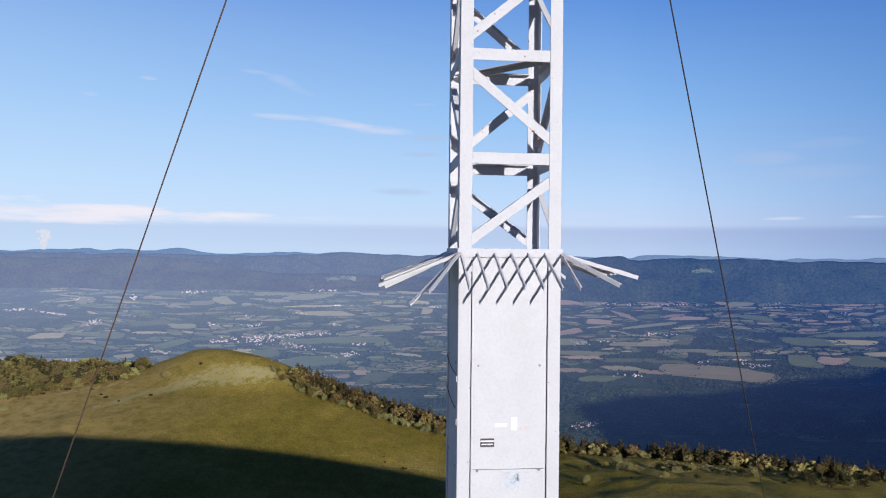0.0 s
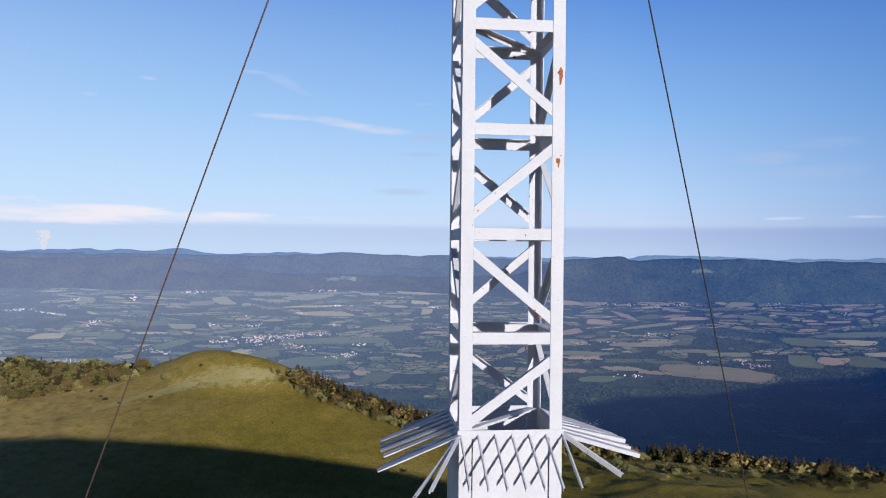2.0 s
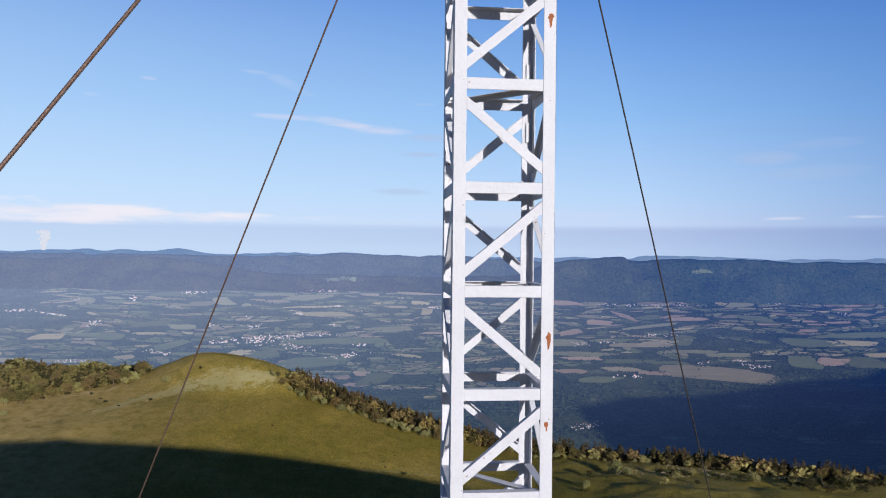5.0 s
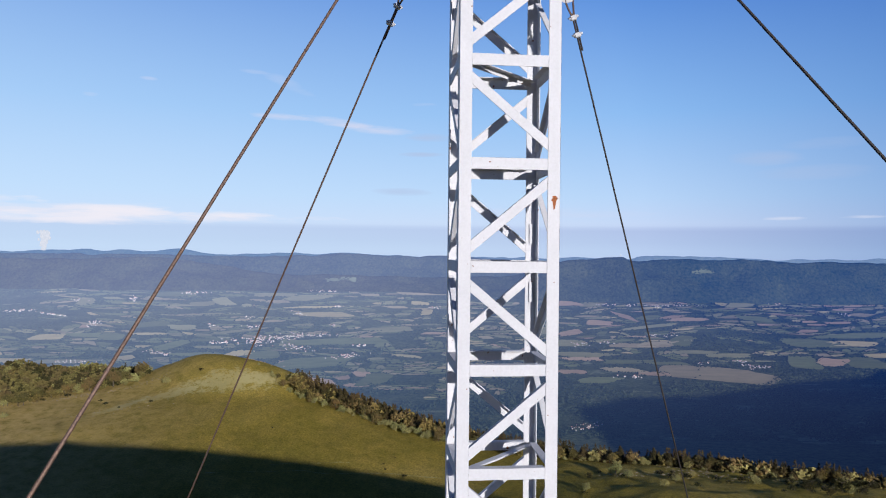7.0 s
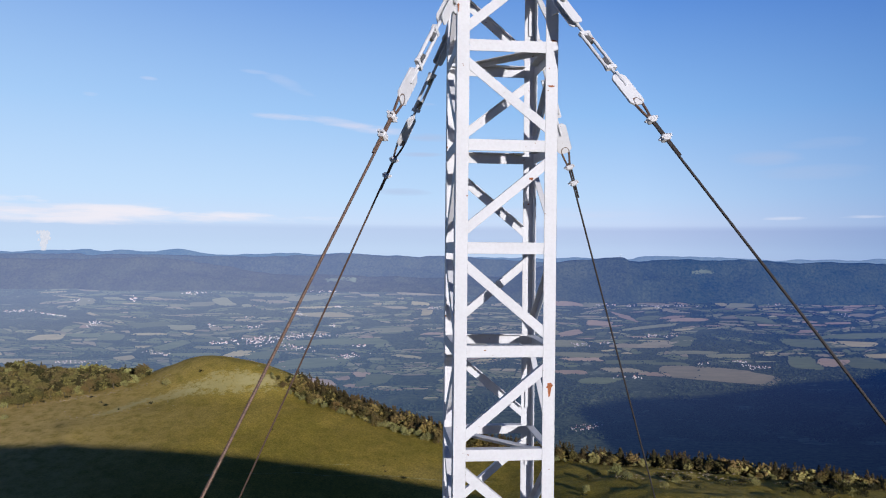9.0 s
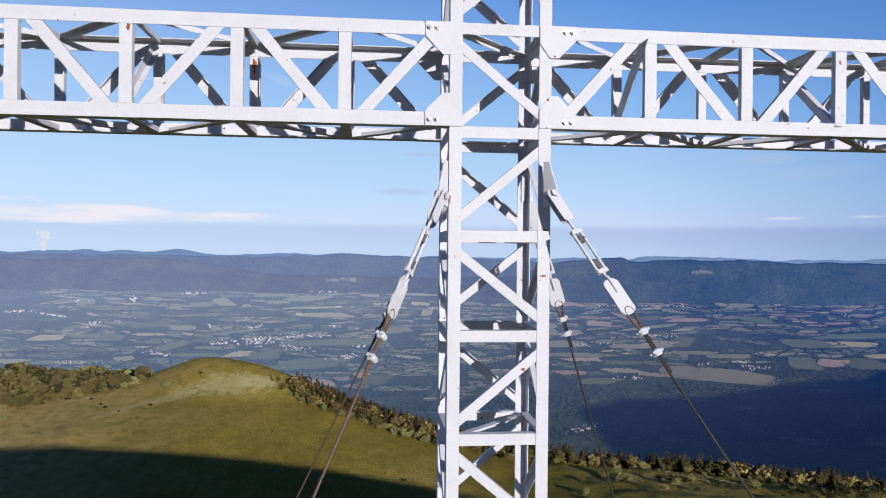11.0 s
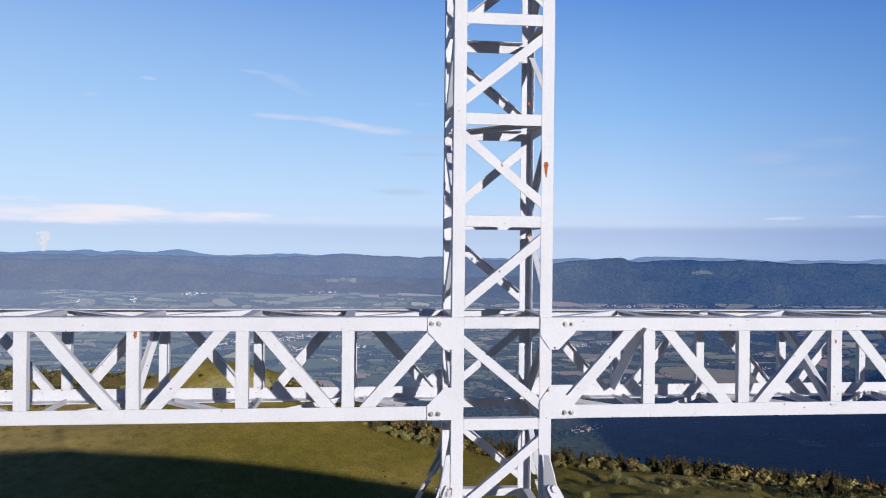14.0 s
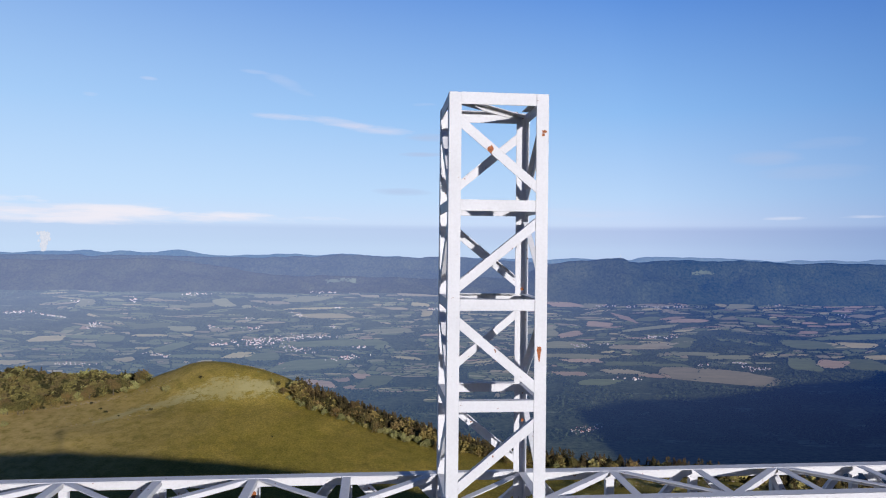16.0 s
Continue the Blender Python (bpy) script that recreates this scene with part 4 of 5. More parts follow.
def clump_mesh(centres, sizes, r, base_v, base_f):
    vs, fs = [], []
    for c, s in zip(centres, sizes):
        a = r.uniform(0, math.tau)
        rot = np.array(((math.cos(a), -math.sin(a), 0), (math.sin(a), math.cos(a), 0), (0, 0, 1)))
        v = (base_v * (1 + r.uniform(-0.35, 0.35, (len(base_v), 1)))) @ rot.T * s + c
        fs.append(base_f + len(vs) * len(base_v))
        vs.append(v)
    return np.concatenate(vs), np.concatenate(fs)


def broad_crown(r, h, w, n):
    """Clumps of leaves over the outside of a few rounded boughs, with gaps between them."""
    boughs = []
    for k in range(7):
        a, f = k * 2.4 + r.uniform(-0.5, 0.5), r.uniform(0.25, 1.0)
        boughs.append((np.array((w * 0.30 * f * math.cos(a), w * 0.30 * f * math.sin(a), h * (0.74 - 0.50 * f * r.uniform(0.6, 1.2)))), w * r.uniform(0.13, 0.30)))
    cs, ss = [], []
    q = h * 0.58 / math.sqrt(n)
    while len(cs) < n:
        c, rad = boughs[r.randint(7)]
        d = r.normal(0, 1, 3)
        d /= np.linalg.norm(d)
        p = c + d * rad * r.uniform(0.60, 1.22) * np.array((1, 1, 0.9 * h / w if w > h else 0.9))
        if p[2] > h * 0.03:
            cs.append(p)
            ss.append(q * r.uniform(0.7, 1.7) * np.array((1.15, 1.15, 0.9)))
    return cs, ss


def fir_crown(r, h, w, n):
    cs, ss = [], []
    for _ in range(n):
        f = r.uniform(0.10, 1.0) ** 0.8
        rad = w * 0.5 * (1.05 - f) ** 0.6 * r.uniform(0.2, 1.15)
        a = r.uniform(0, math.tau)
        cs.append(np.array((rad * math.cos(a), rad * math.sin(a), h * f - rad * 0.25)))
        q = h * (0.018 + 0.034 * (1 - f))
        ss.append(np.array((q * 1.25, q * 1.25, q * 0.75)))
    cs.append(np.array((0, 0, h * 0.97)))
    ss.append(np.array((h * 0.018, h * 0.018, h * 0.06)))
    return cs, ss


def mesh_from(name, v, f, material):
    me = bpy.data.meshes.new(name)
    me.from_pydata(v.tolist(), [], f.tolist())
    me.materials.append(material)
    return me


stones()


def make_tree(name, label, h, w, n, material, seed, fir=False, stem=0.03):
    r = np.random.RandomState(seed)
    root = tagged(new(name), label, "bush" if name == "bush" else "tree")
    bm = bmesh.new()
    add_tube(bm, (0, 0, -1.0), (0, 0, h * 0.55), h * stem, 6, h * stem * 0.5)
    if fir:
        add_tube(bm, (0, 0, h * 0.55), (0, 0, h * 0.95), h * stem * 0.5, 6, 0.02)
    else:
        for k in range(5):
            a = r.uniform(0, math.tau)
            b = Vector((0, 0, h * r.uniform(0.2, 0.5)))
            add_tube(bm, b, b + Vector((math.cos(a) * w * 0.3, math.sin(a) * w * 0.3, h * 0.28)), h * stem * 0.4, 5, 0.04)
    part("trunk", bm, BARK, root)
    cs, ss = fir_crown(r, h, w, n) if fir else broad_crown(r, h, w, n)
    crown = new("crown", mesh_from("crown", *clump_mesh(cs, ss, r, OCT_V, OCT_F), material))
    crown.parent = root
    return root


KINDS = {
    "broad": [make_tree("tree", "rounded broad-leaved tree on the slope", 11, 9 + k, 460, LEAF, 11 + k) for k in range(3)],
    "pale": [make_tree("bush", "pale green bush on the slope", 6.5, 6.5 + k, 360, PALE, 21 + k) for k in range(3)],
    "shrub": [make_tree("bush", "low dark green bush in the meadow", 3.4, 4.6 + k, 240, SHRUB, 31 + k) for k in range(2)],
    "fir": [make_tree("tree", "dark conifer at the edge of the wood", 14, 5.4 + k * 0.6, 420, NEEDLE, 41 + k, True, 0.014) for k in range(3)],
}
USED = set()
rs = np.random.RandomState(77)


def plant(kind, u, v, size=1.0):
    k = rs.randint(len(KINDS[kind]))
    proto = KINDS[kind][k]
    place = at_uv(u, v)
    m = Matrix.LocRotScale(place, Euler((0, 0, rs.uniform(0, math.tau))), None)
    s = size * rs.uniform(0.9, 1.45)
    ob = proto if (kind, k) not in USED else copy_thing(proto, m)
    USED.add((kind, k))
    ob.matrix_basis = m @ Matrix.Diagonal((s, s, s * rs.uniform(0.9, 1.15), 1))


# bushes and trees along the edge that runs from the knoll down to the right
for u in np.arange(-166, 10, 2.2):
    d = rs.uniform(-9, 3)
    grown = min(1.0, 0.68 + max(0.0, u + 150) / 120)
    plant("pale" if rs.rand() < 0.86 else "broad", u + rs.uniform(-2, 2), float(crest(np.array(u))) + d, grown * (rs.uniform(0.7, 1.05) if d < -2 else 0.8))
for u in np.arange(58, 350, 3.0):
    d = rs.uniform(-9, 12)
    kind = ("pale", "broad", "pale")[rs.randint(3)] if d < 0 else ("fir", "broad", "broad", "broad", "pale")[rs.randint(5)]
    plant(kind, u + rs.uniform(-3, 3), float(crest(np.array(u))) + d, rs.uniform(0.4, 0.95) if d < 0 else rs.uniform(0.35, 1.0))
for u, v, s in ((262, 486, 2.6), (274, 480, 2.2), (290, 492, 2.4), (300, 484, 2.0), (247, 478, 1.6), (222, 500, 1.4)):
    plant("shrub", u, v, s)
# dark bushes added where the spur ends, standing in for shade under the trees
for u, v, s in ((313, 528, 1.3), (318, 522, 1.5), (324, 527, 1.2), (330, 521, 1.6), (336, 526, 1.4), (326, 514, 1.3), (342, 518, 1.5), (258, 472, 1.2), (263, 492, 1.0)):
    plant("shrub", u, v, s)
# scrub on the spur
for _ in range(26):
    v = rs.uniform(462, 525)
    plant(("pale", "shrub", "shrub")[rs.randint(3)], rs.uniform(0.20, 0.64) * v, v, rs.uniform(0.6, 1.5))
# single bushes in the meadow
for kind, u, v, s in (("pale", 132, 515, 1.5), ("shrub", 121, 524, 1.0), ("shrub", 165, 512, 1.1), ("pale", 190, 515, 0.6), ("shrub", 205, 507, 1.2),
                      ("shrub", 236, 512, 1.3), ("shrub", 262, 508, 1.3), ("pale", 283, 511, 0.8), ("shrub", 300, 510, 1.4), ("shrub", 318, 508, 1.2), ("pale", 255, 520, 0.7),
                      ("shrub", -28, 512, 0.7), ("shrub", -45, 528, 0.5), ("shrub", -43, 520, 0.45), ("shrub", -141, 566, 0.5), ("shrub", -37, 541, 0.4),
                      ("shrub", -262, 612, 1.3), ("shrub", -232, 655, 1.0), ("shrub", -310, 618, 0.8), ("shrub", -300, 607, 0.9), ("shrub", -285, 600, 0.5),
                      ("broad", -392, 566, 0.55), ("pale", -368, 572, 0.9), ("shrub", -400, 562, 1.0), ("pale", -262, 646, 1.05), ("pale", -180, 668, 0.5),
                      ("pale", -340, 640, 0.7), ("shrub", -325, 632, 0.9), ("pale", -385, 620, 0.6), ("pale", -410, 596, 0.6)):
    plant(kind, u, v, s)
# front of the wood left of the knoll
def wood_edge(u):
    return float(np.interp(u, (-570, -390, -321, -262), (530, 597, 655, 680)))


for u in np.arange(-420, -292, 2.6):
    v = wood_edge(u) + rs.uniform(-6, 22)
    plant(("pale", "broad", "broad", "shrub")[rs.randint(4)], u, v, rs.uniform(0.8, 1.25))
for row in KINDS.values():
    for proto in row:
        if proto.matrix_basis.translation.length < 1:
            plant("fir" if "conifer" in proto["label"] else "broad", 150 + rs.uniform(0, 60), float(crest(np.array(150.0))) + 14)


def wood(name, label, spots, fir_share, seed, tall=(10, 17), grown=1.0):
    """Many trees as one mass: clumps of leaves and needles."""
    r = np.random.RandomState(seed)
    vs, fs, mats, off = [], [], [], 0
    for u, v in spots:
        fir = r.rand() < fir_share
        h = r.uniform(*tall) if fir else r.uniform(6, 16) * grown * (1 + 0.25 * float(ripple(np.array(u / 17), np.array(v / 17))))
        w = h * (0.36 if fir else 1.2)
        cs, ss = fir_crown(r, h, w, 60) if fir else broad_crown(r, h, w, 62)
        if fir:
            ss = [s * 1.5 for s in ss]
        V, F = clump_mesh(cs, ss, r, OCT_V, OCT_F)
        V = V + np.array(at_uv(u, v, -0.6)[:])
        vs.append(V)
        fs.append(F + off)
        off += len(V)
        mats.append(np.full(len(F), 0 if fir else 1 + int(np.searchsorted((0.38, 0.66, 0.89), r.rand()))))
    me = bpy.data.meshes.new(name)
    me.from_pydata(np.concatenate(vs).tolist(), [], np.concatenate(fs).tolist())
    for m in (NEEDLE, OLIVE, DEEP_GREEN, RUSSET, PALE):
        me.materials.append(m)
    me.polygons.foreach_set("material_index", np.concatenate(mats).tolist())
    tagged(new(name, me), label, "wood", kind="stuff")


rs2 = np.random.RandomState(3)
spots = []
while len(spots) < 940:
    u = rs2.uniform(-570, -262)
    lo = wood_edge(u) + 2
    v = lo + (752 - lo) * rs2.rand() ** 0.75
    edge = 690 - (u + 330) * 0.35
    if (u > -330 and v > edge) or u > -294:
        continue
    spots.append((u, v))
wood("hill_wood", "mixed brown-green wood on the hill top", spots, 0.04, 5, (8, 13), 0.86)
spots = []
for _ in range(1150):
    u = rs2.uniform(-142, 100)
    spots.append((u, float(crest(np.array(u))) + rs2.uniform(4, 105) * (0.12 + 0.88 * min(1, (u + 142) / 100))))
for _ in range(420):
    u = rs2.uniform(60, 370)
    spots.append((u, float(crest(np.array(u))) + rs2.uniform(4, 34)))
wood("slope_wood", "dark conifer and beech wood falling away behind the crest", spots, 0.40, 6, (12, 18))


# ---- far valley: fields, woods, villages, steam ----
def floor_spots(aside, drop):
    """u, v where lines that go aside and drop so much in 1217 meet the valley floor."""
    aside, drop = np.atleast_1d(np.asarray(aside, float)), np.atleast_1d(np.asarray(drop, float))
    v = np.full(aside.shape, 2500.0)
    for _ in range(60):
        v = 0.5 * v + 0.5 * np.minimum((10 - valley_floor(aside / 1217 * v, v)) * 1217 / drop, 9000)
    return aside / 1217 * v, v


def floor_spot(aside, drop):
    u, v = floor_spots(aside, drop)
    return float(u[0]), float(v[0])


PASTURE, MEADOW_FAR, STRAW, SOIL, STUBBLE = 0, 1, 2, 3, 4
CROPS = [field_material("backdrop_" + n, c) for n, c in (("pasture", (0.175, 0.192, 0.092)), ("hay", (0.285, 0.272, 0.148)), ("straw", (0.48, 0.40, 0.21)),
                                                         ("red_soil", (0.43, 0.305, 0.20)), ("stubble", (0.345, 0.288, 0.175)))]
# middle (aside, drop), half width, half depth, slant, crop
FIELDS_WEST = ((-701, 164.3, 36, 4.5, -0.04, STRAW), (-633, 159.7, 28, 4, -0.01, PASTURE), (-588, 162.2, 20, 7, -0.01, PASTURE), (-767, 206.6, 28, 5, 0.02, STRAW),
    (-682, 207.7, 55, 4, -0.01, MEADOW_FAR), (-564, 199.6, 18, 4, -0.11, STRAW), (-633, 100.2, 18, 6, -0.01, MEADOW_FAR), (-568, 100.6, 25, 3.5, -0.01, PASTURE),
    (-583, 93.8, 18, 2, -0.01, MEADOW_FAR), (-473, 85.7, 42, 4, -0.01, PASTURE), (-498, 94.9, 32, 2, -0.01, STUBBLE), (-425, 102.1, 25, 3.5, -0.06, MEADOW_FAR),
    (-388, 97.8, 16, 7, -0.11, MEADOW_FAR), (-515, 139.7, 33, 5, -0.07, PASTURE), (-461, 144.1, 22, 5, -0.01, MEADOW_FAR), (-518, 156.6, 31, 2.3, -0.01, STRAW))
FIELDS_MIDDLE = ((-618, 140.7, 32, 2, 0.07, STUBBLE), (-479, 176.0, 28, 6, -0.26, PASTURE), (-410, 166.4, 34, 3, -0.01, PASTURE), (-412, 179.3, 28, 2.5, -0.01, MEADOW_FAR),
    (-437, 192.4, 46, 3.5, -0.01, PASTURE), (-298, 85.0, 34, 3.5, -0.01, MEADOW_FAR), (-295, 96.9, 19, 3, -0.01, STUBBLE), (-238, 89.4, 34, 5.5, 0.02, MEADOW_FAR),
    (-223, 106.1, 50, 2, -0.01, STRAW), (-208, 118.9, 46, 4.5, -0.04, STRAW), (-363, 150.1, 42, 2.5, -0.09, MEADOW_FAR), (-184, 167.2, 80, 6.5, -0.04, PASTURE),
    (-317, 192.2, 28, 8, -0.11, PASTURE), (-360, 189.7, 25, 5, -0.01, STRAW), (-93, 144.5, 45, 4, -0.06, MEADOW_FAR), (-43, 78.5, 44, 4.5, -0.01, STUBBLE))
FIELDS_NEAR = ((228, 216.6, 28, 4, -0.01, SOIL), (280, 231.2, 38, 5.5, 0.01, PASTURE), (323, 212.6, 36, 4.5, -0.01, STUBBLE), (378, 219.1, 26, 4, 0.04, SOIL),
    (-237, 206.3, 58, 11, -0.04, PASTURE), (-277, 207.7, 15, 5, -0.01, SOIL), (-14, 150.6, 22, 2.2, -0.01, SOIL), (-83, 104.7, 20, 2, -0.01, STUBBLE),
    (-41, 97.4, 16, 3.5, 0.09, STRAW), (-28, 113.1, 10, 5, -0.01, STRAW), (-128, 83.3, 15, 2.5, -0.01, STUBBLE), (-62, 191.7, 24, 2.8, 0.09, STRAW),
    (-373, 86.8, 22, 2.4, -0.01, PASTURE), (-183, 133.5, 12, 2, -0.01, MEADOW_FAR))
FIELDS_SOUTH = ((-216, 238.2, 26, 6, 0.07, SOIL), (-178, 230.8, 13, 4.5, -0.01, SOIL), (-142, 224.3, 17, 4.5, -0.01, SOIL), (-150, 244.6, 26, 3.2, -0.01, SOIL),
    (-120, 234.2, 26, 11, -0.01, PASTURE), (780, 182.4, 26, 4.5, -0.06, STRAW), (508, 220.7, 78, 13, 0.08, STUBBLE), (423, 213.7, 40, 10, 0.02, STUBBLE),
    (398, 200.1, 34, 3.5, -0.01, PASTURE), (507, 116.8, 20, 2.2, -0.01, STUBBLE), (729, 94.8, 15, 2.3, -0.01, SOIL), (742, 110.5, 20, 3, 0.09, STUBBLE))
FIELDS_EAST = ((215, 94.9, 30, 4, -0.01, SOIL), (265, 96.4, 24, 3.5, -0.01, MEADOW_FAR), (173, 142.9, 32, 7, 0.04, MEADOW_FAR), (228, 147.3, 20, 5, -0.21, SOIL),
    (277, 129.0, 21, 5, 0.04, SOIL), (216, 166.2, 40, 6, 0.01, MEADOW_FAR), (236, 185.8, 58, 5, 0.05, MEADOW_FAR), (250, 193.6, 38, 3, -0.01, SOIL),
    (324, 117.6, 17, 4, 0.24, SOIL), (367, 119.2, 19, 4.5, 0.04, PASTURE), (407, 117.8, 20, 3, -0.01, SOIL), (435, 121.5, 30, 3.6, 0.02, SOIL),
    (368, 135.0, 46, 3, -0.11, MEADOW_FAR), (348, 168.9, 50, 4, 0.01, STUBBLE), (390, 164.5, 33, 7, 0.02, STUBBLE), (426, 160.2, 22, 9, 0.09, PASTURE))
FIELDS_FAR_EAST = ((450, 179.7, 36, 3.4, 0.02, MEADOW_FAR), (510, 185.1, 44, 3.5, -0.01, MEADOW_FAR), (330, 197.8, 40, 4, -0.01, PASTURE), (527, 94.8, 24, 4.5, -0.01, MEADOW_FAR),
    (562, 86.6, 38, 3, -0.04, SOIL), (609, 81.1, 42, 3, -0.06, STUBBLE), (677, 86.4, 35, 3.2, -0.01, STUBBLE), (557, 119.3, 30, 4.5, 0.09, PASTURE),
    (703, 124.8, 20, 2.2, -0.06, SOIL), (648, 140.2, 18, 2.4, -0.01, SOIL), (656, 161.9, 48, 8.5, -0.01, PASTURE), (721, 162.2, 44, 5.5, 0.01, STRAW),
    (748, 147.1, 78, 5, -0.01, PASTURE), (693, 195.2, 24, 8, 0.07, SOIL), (753, 196.5, 40, 10, -0.01, PASTURE), (643, 196.6, 31, 10, 0.04, PASTURE))
TAKEN = np.zeros((420, 1760), bool)     # drop by aside + 880
rf = np.random.RandomState(31)
PLOTS = []


def plot(aside, drop, wide, deep, slant, crop):
    """A field with rounded, uneven corners; marks its ground as taken."""
    n = 22
    a = np.arange(n) * math.tau / n + rf.uniform(0, 0.3)
    sq = rf.uniform(0.42, 0.62)
    px, py = np.sign(np.cos(a)) * np.abs(np.cos(a)) ** sq, np.sign(np.sin(a)) * np.abs(np.sin(a)) ** sq
    k = 1 + 0.13 * np.sin(a * 2 + rf.uniform(0, 6)) + 0.09 * np.sin(a * 3 + rf.uniform(0, 6)) + rf.uniform(-0.05, 0.05, n)
    shear = rf.uniform(-0.55, 0.55)
    qx, qy = (px + shear * py) * k * wide, py * k * deep
    PLOTS.append((aside + qx, drop + qy + slant * qx, aside, drop, crop))
    r0, c0 = int(drop - deep * 1.2 - abs(slant) * wide), int(aside + 880 - wide * 1.3)
    for r in range(max(0, r0), min(420, int(drop + deep * 1.2 + abs(slant) * wide) + 1)):
        for c in range(max(0, c0), min(1760, int(aside + 880 + wide * 1.3) + 1)):
            x = (c - 880 - aside) / wide
            y = (r - drop - slant * (c - 880 - aside)) / deep
            if abs(x - shear * y) ** 3 + abs(y) ** 3 < 1:
                TAKEN[r, c] = True


for row in FIELDS_WEST + FIELDS_MIDDLE + FIELDS_NEAR + FIELDS_EAST + FIELDS_FAR_EAST + FIELDS_SOUTH:
    plot(*row)


def tilled(aside, drop):
    """How much of the land is farmed there, 0 to 1."""
    if aside < -680 and drop < 150 or aside > 120 and drop > 205:
        return 0
    base = 0.95 if drop < 112 else 0.5 if drop < 160 else 0.35
    if aside > 140:
        base += 0.2 if drop < 158 else -0.1
    if 440 < aside < 640 and 140 < drop < 205:
        base = 0.05
    if aside < -60:
        base *= 0.6
    if aside < -250 and 112 < drop < 140:
        base = 0.12
    return base


def parcels(poly, n):
    """Splits a convex outline again and again into about n parcels."""
    todo = [poly]
    while len(todo) < n:
        todo.sort(key=lambda q: -np.ptp(q[:, 0]) * np.ptp(q[:, 1]))
        q = todo.pop(0)
        wide = np.ptp(q[:, 0]) > 1.1 * np.ptp(q[:, 1])
        a = (0 if wide else math.pi / 2) + rf.normal(0, 0.35)
        nrm = np.array((math.cos(a), math.sin(a)))
        side = q @ nrm
        c = side.min() + np.ptp(side) * rf.uniform(0.33, 0.67)
        halves = []
        for sgn in (1, -1):
            pts = []
            for k in range(len(q)):
                p0, p1, s0, s1 = q[k], q[(k + 1) % len(q)], sgn * (side[k] - c), sgn * (side[(k + 1) % len(q)] - c)
                if s0 >= 0:
                    pts.append(p0)
                if s0 * s1 < 0:
                    pts.append(p0 + (p1 - p0) * s0 / (s0 - s1))
            halves.append(np.array(pts))
        todo += [h for h in halves if len(h) > 2]
    return todo


def rounded(q, keep):
    """Corners cut twice, edges drawn in a little for the hedge between."""
    c = q.mean(0)
    q = c + (q - c) * keep
    for _ in range(2):
        nxt = np.roll(q, -1, 0)
        q = np.stack([q * 0.82 + nxt * 0.18, q * 0.18 + nxt * 0.82], 1).reshape(-1, 2)
    return q


tries, farms = 0, 0
while farms < 230 and tries < 14000:
    tries += 1
    aside = rf.uniform(-800, 830)
    drop = (81 if aside < -60 else 94) + rf.rand() ** 1.6 * 170
    if rf.rand() > tilled(aside, drop):
        continue
    far = drop / 100.0
    w, d = rf.uniform(12, 54) * far ** 0.5, rf.uniform(1.6, 4.6) * far ** 1.2
    win = TAKEN[int(drop - d):int(drop + d + 1), int(aside + 880 - w * 0.9):int(aside + 880 + w * 0.9)]
    if win.size == 0 or win.mean() > 0.14:
        continue
    farms += 1
    TAKEN[int(drop - d * 0.8):int(drop + d * 0.8 + 1), int(aside + 880 - w * 0.85):int(aside + 880 + w * 0.85)] = True
    a = np.arange(14) * math.tau / 14
    k = 1 + 0.16 * np.sin(2 * a + rf.uniform(0, 6)) + 0.12 * np.sin(3 * a + rf.uniform(0, 6))
    blob = np.stack([np.cos(a) * k, np.sin(a) * k], 1)
    slant, shear, east = rf.normal(0, 0.045), rf.uniform(-0.5, 0.5), aside > 130
    for q in parcels(blob, max(1, int(w * d / 34 + rf.uniform(0.5, 2.5)))):
        if rf.rand() < 0.12:
            continue
        q = rounded(q, rf.uniform(0.84, 0.96))
        x, y = (q[:, 0] + shear * q[:, 1]) * w, q[:, 1] * d
        f = rf.rand()
        f = f if aside > -60 else f ** 1.7
        crop = PASTURE if f < 0.42 else MEADOW_FAR if f < 0.68 else STUBBLE if f < (0.84 if east else 0.90) else SOIL if f < (0.94 if east else 0.92) else STRAW
        PLOTS.append((aside + x, drop + y + slant * x, aside + float(x.mean()), drop + float((y + slant * x).mean()), crop))


def build_fields():
    vs, fs, mats, n = [], [], [], 0
    for ax, dr, ca, cd, crop in PLOTS:
        k = len(ax)
        A = np.concatenate([ax, ca + (ax - ca) * 0.55, [ca]])
        D = np.concatenate([dr, cd + (dr - cd) * 0.55, [cd]])
        u, v = floor_spots(A, np.maximum(D, 70))
        x, y = to_xy(u, v)
        vs += list(zip(x.tolist(), y.tolist(), (valley_floor(u, v) + 2.2).tolist()))
        for i in range(k):
            j = (i + 1) % k
            fs += [(n + i, n + j, n + k + j, n + k + i), (n + k + i, n + k + j, n + 2 * k)]
            mats += [crop, crop]
        n += 2 * k + 1
    me = bpy.data.meshes.new("fields")
    me.from_pydata(vs, [], fs)
    for m in CROPS:
        me.materials.append(m)
    me.polygons.foreach_set("material_index", mats)
    bm = bmesh.new()
    bm.from_mesh(me)
    bmesh.ops.reverse_faces(bm, faces=[f for f in bm.faces if f.normal.z < 0])
    bm.to_mesh(me)
    bm.free()
    tagged(new("fields", me), "patchwork of green, straw and red-brown fields in the valley", "fields", kind="stuff")


build_fields()


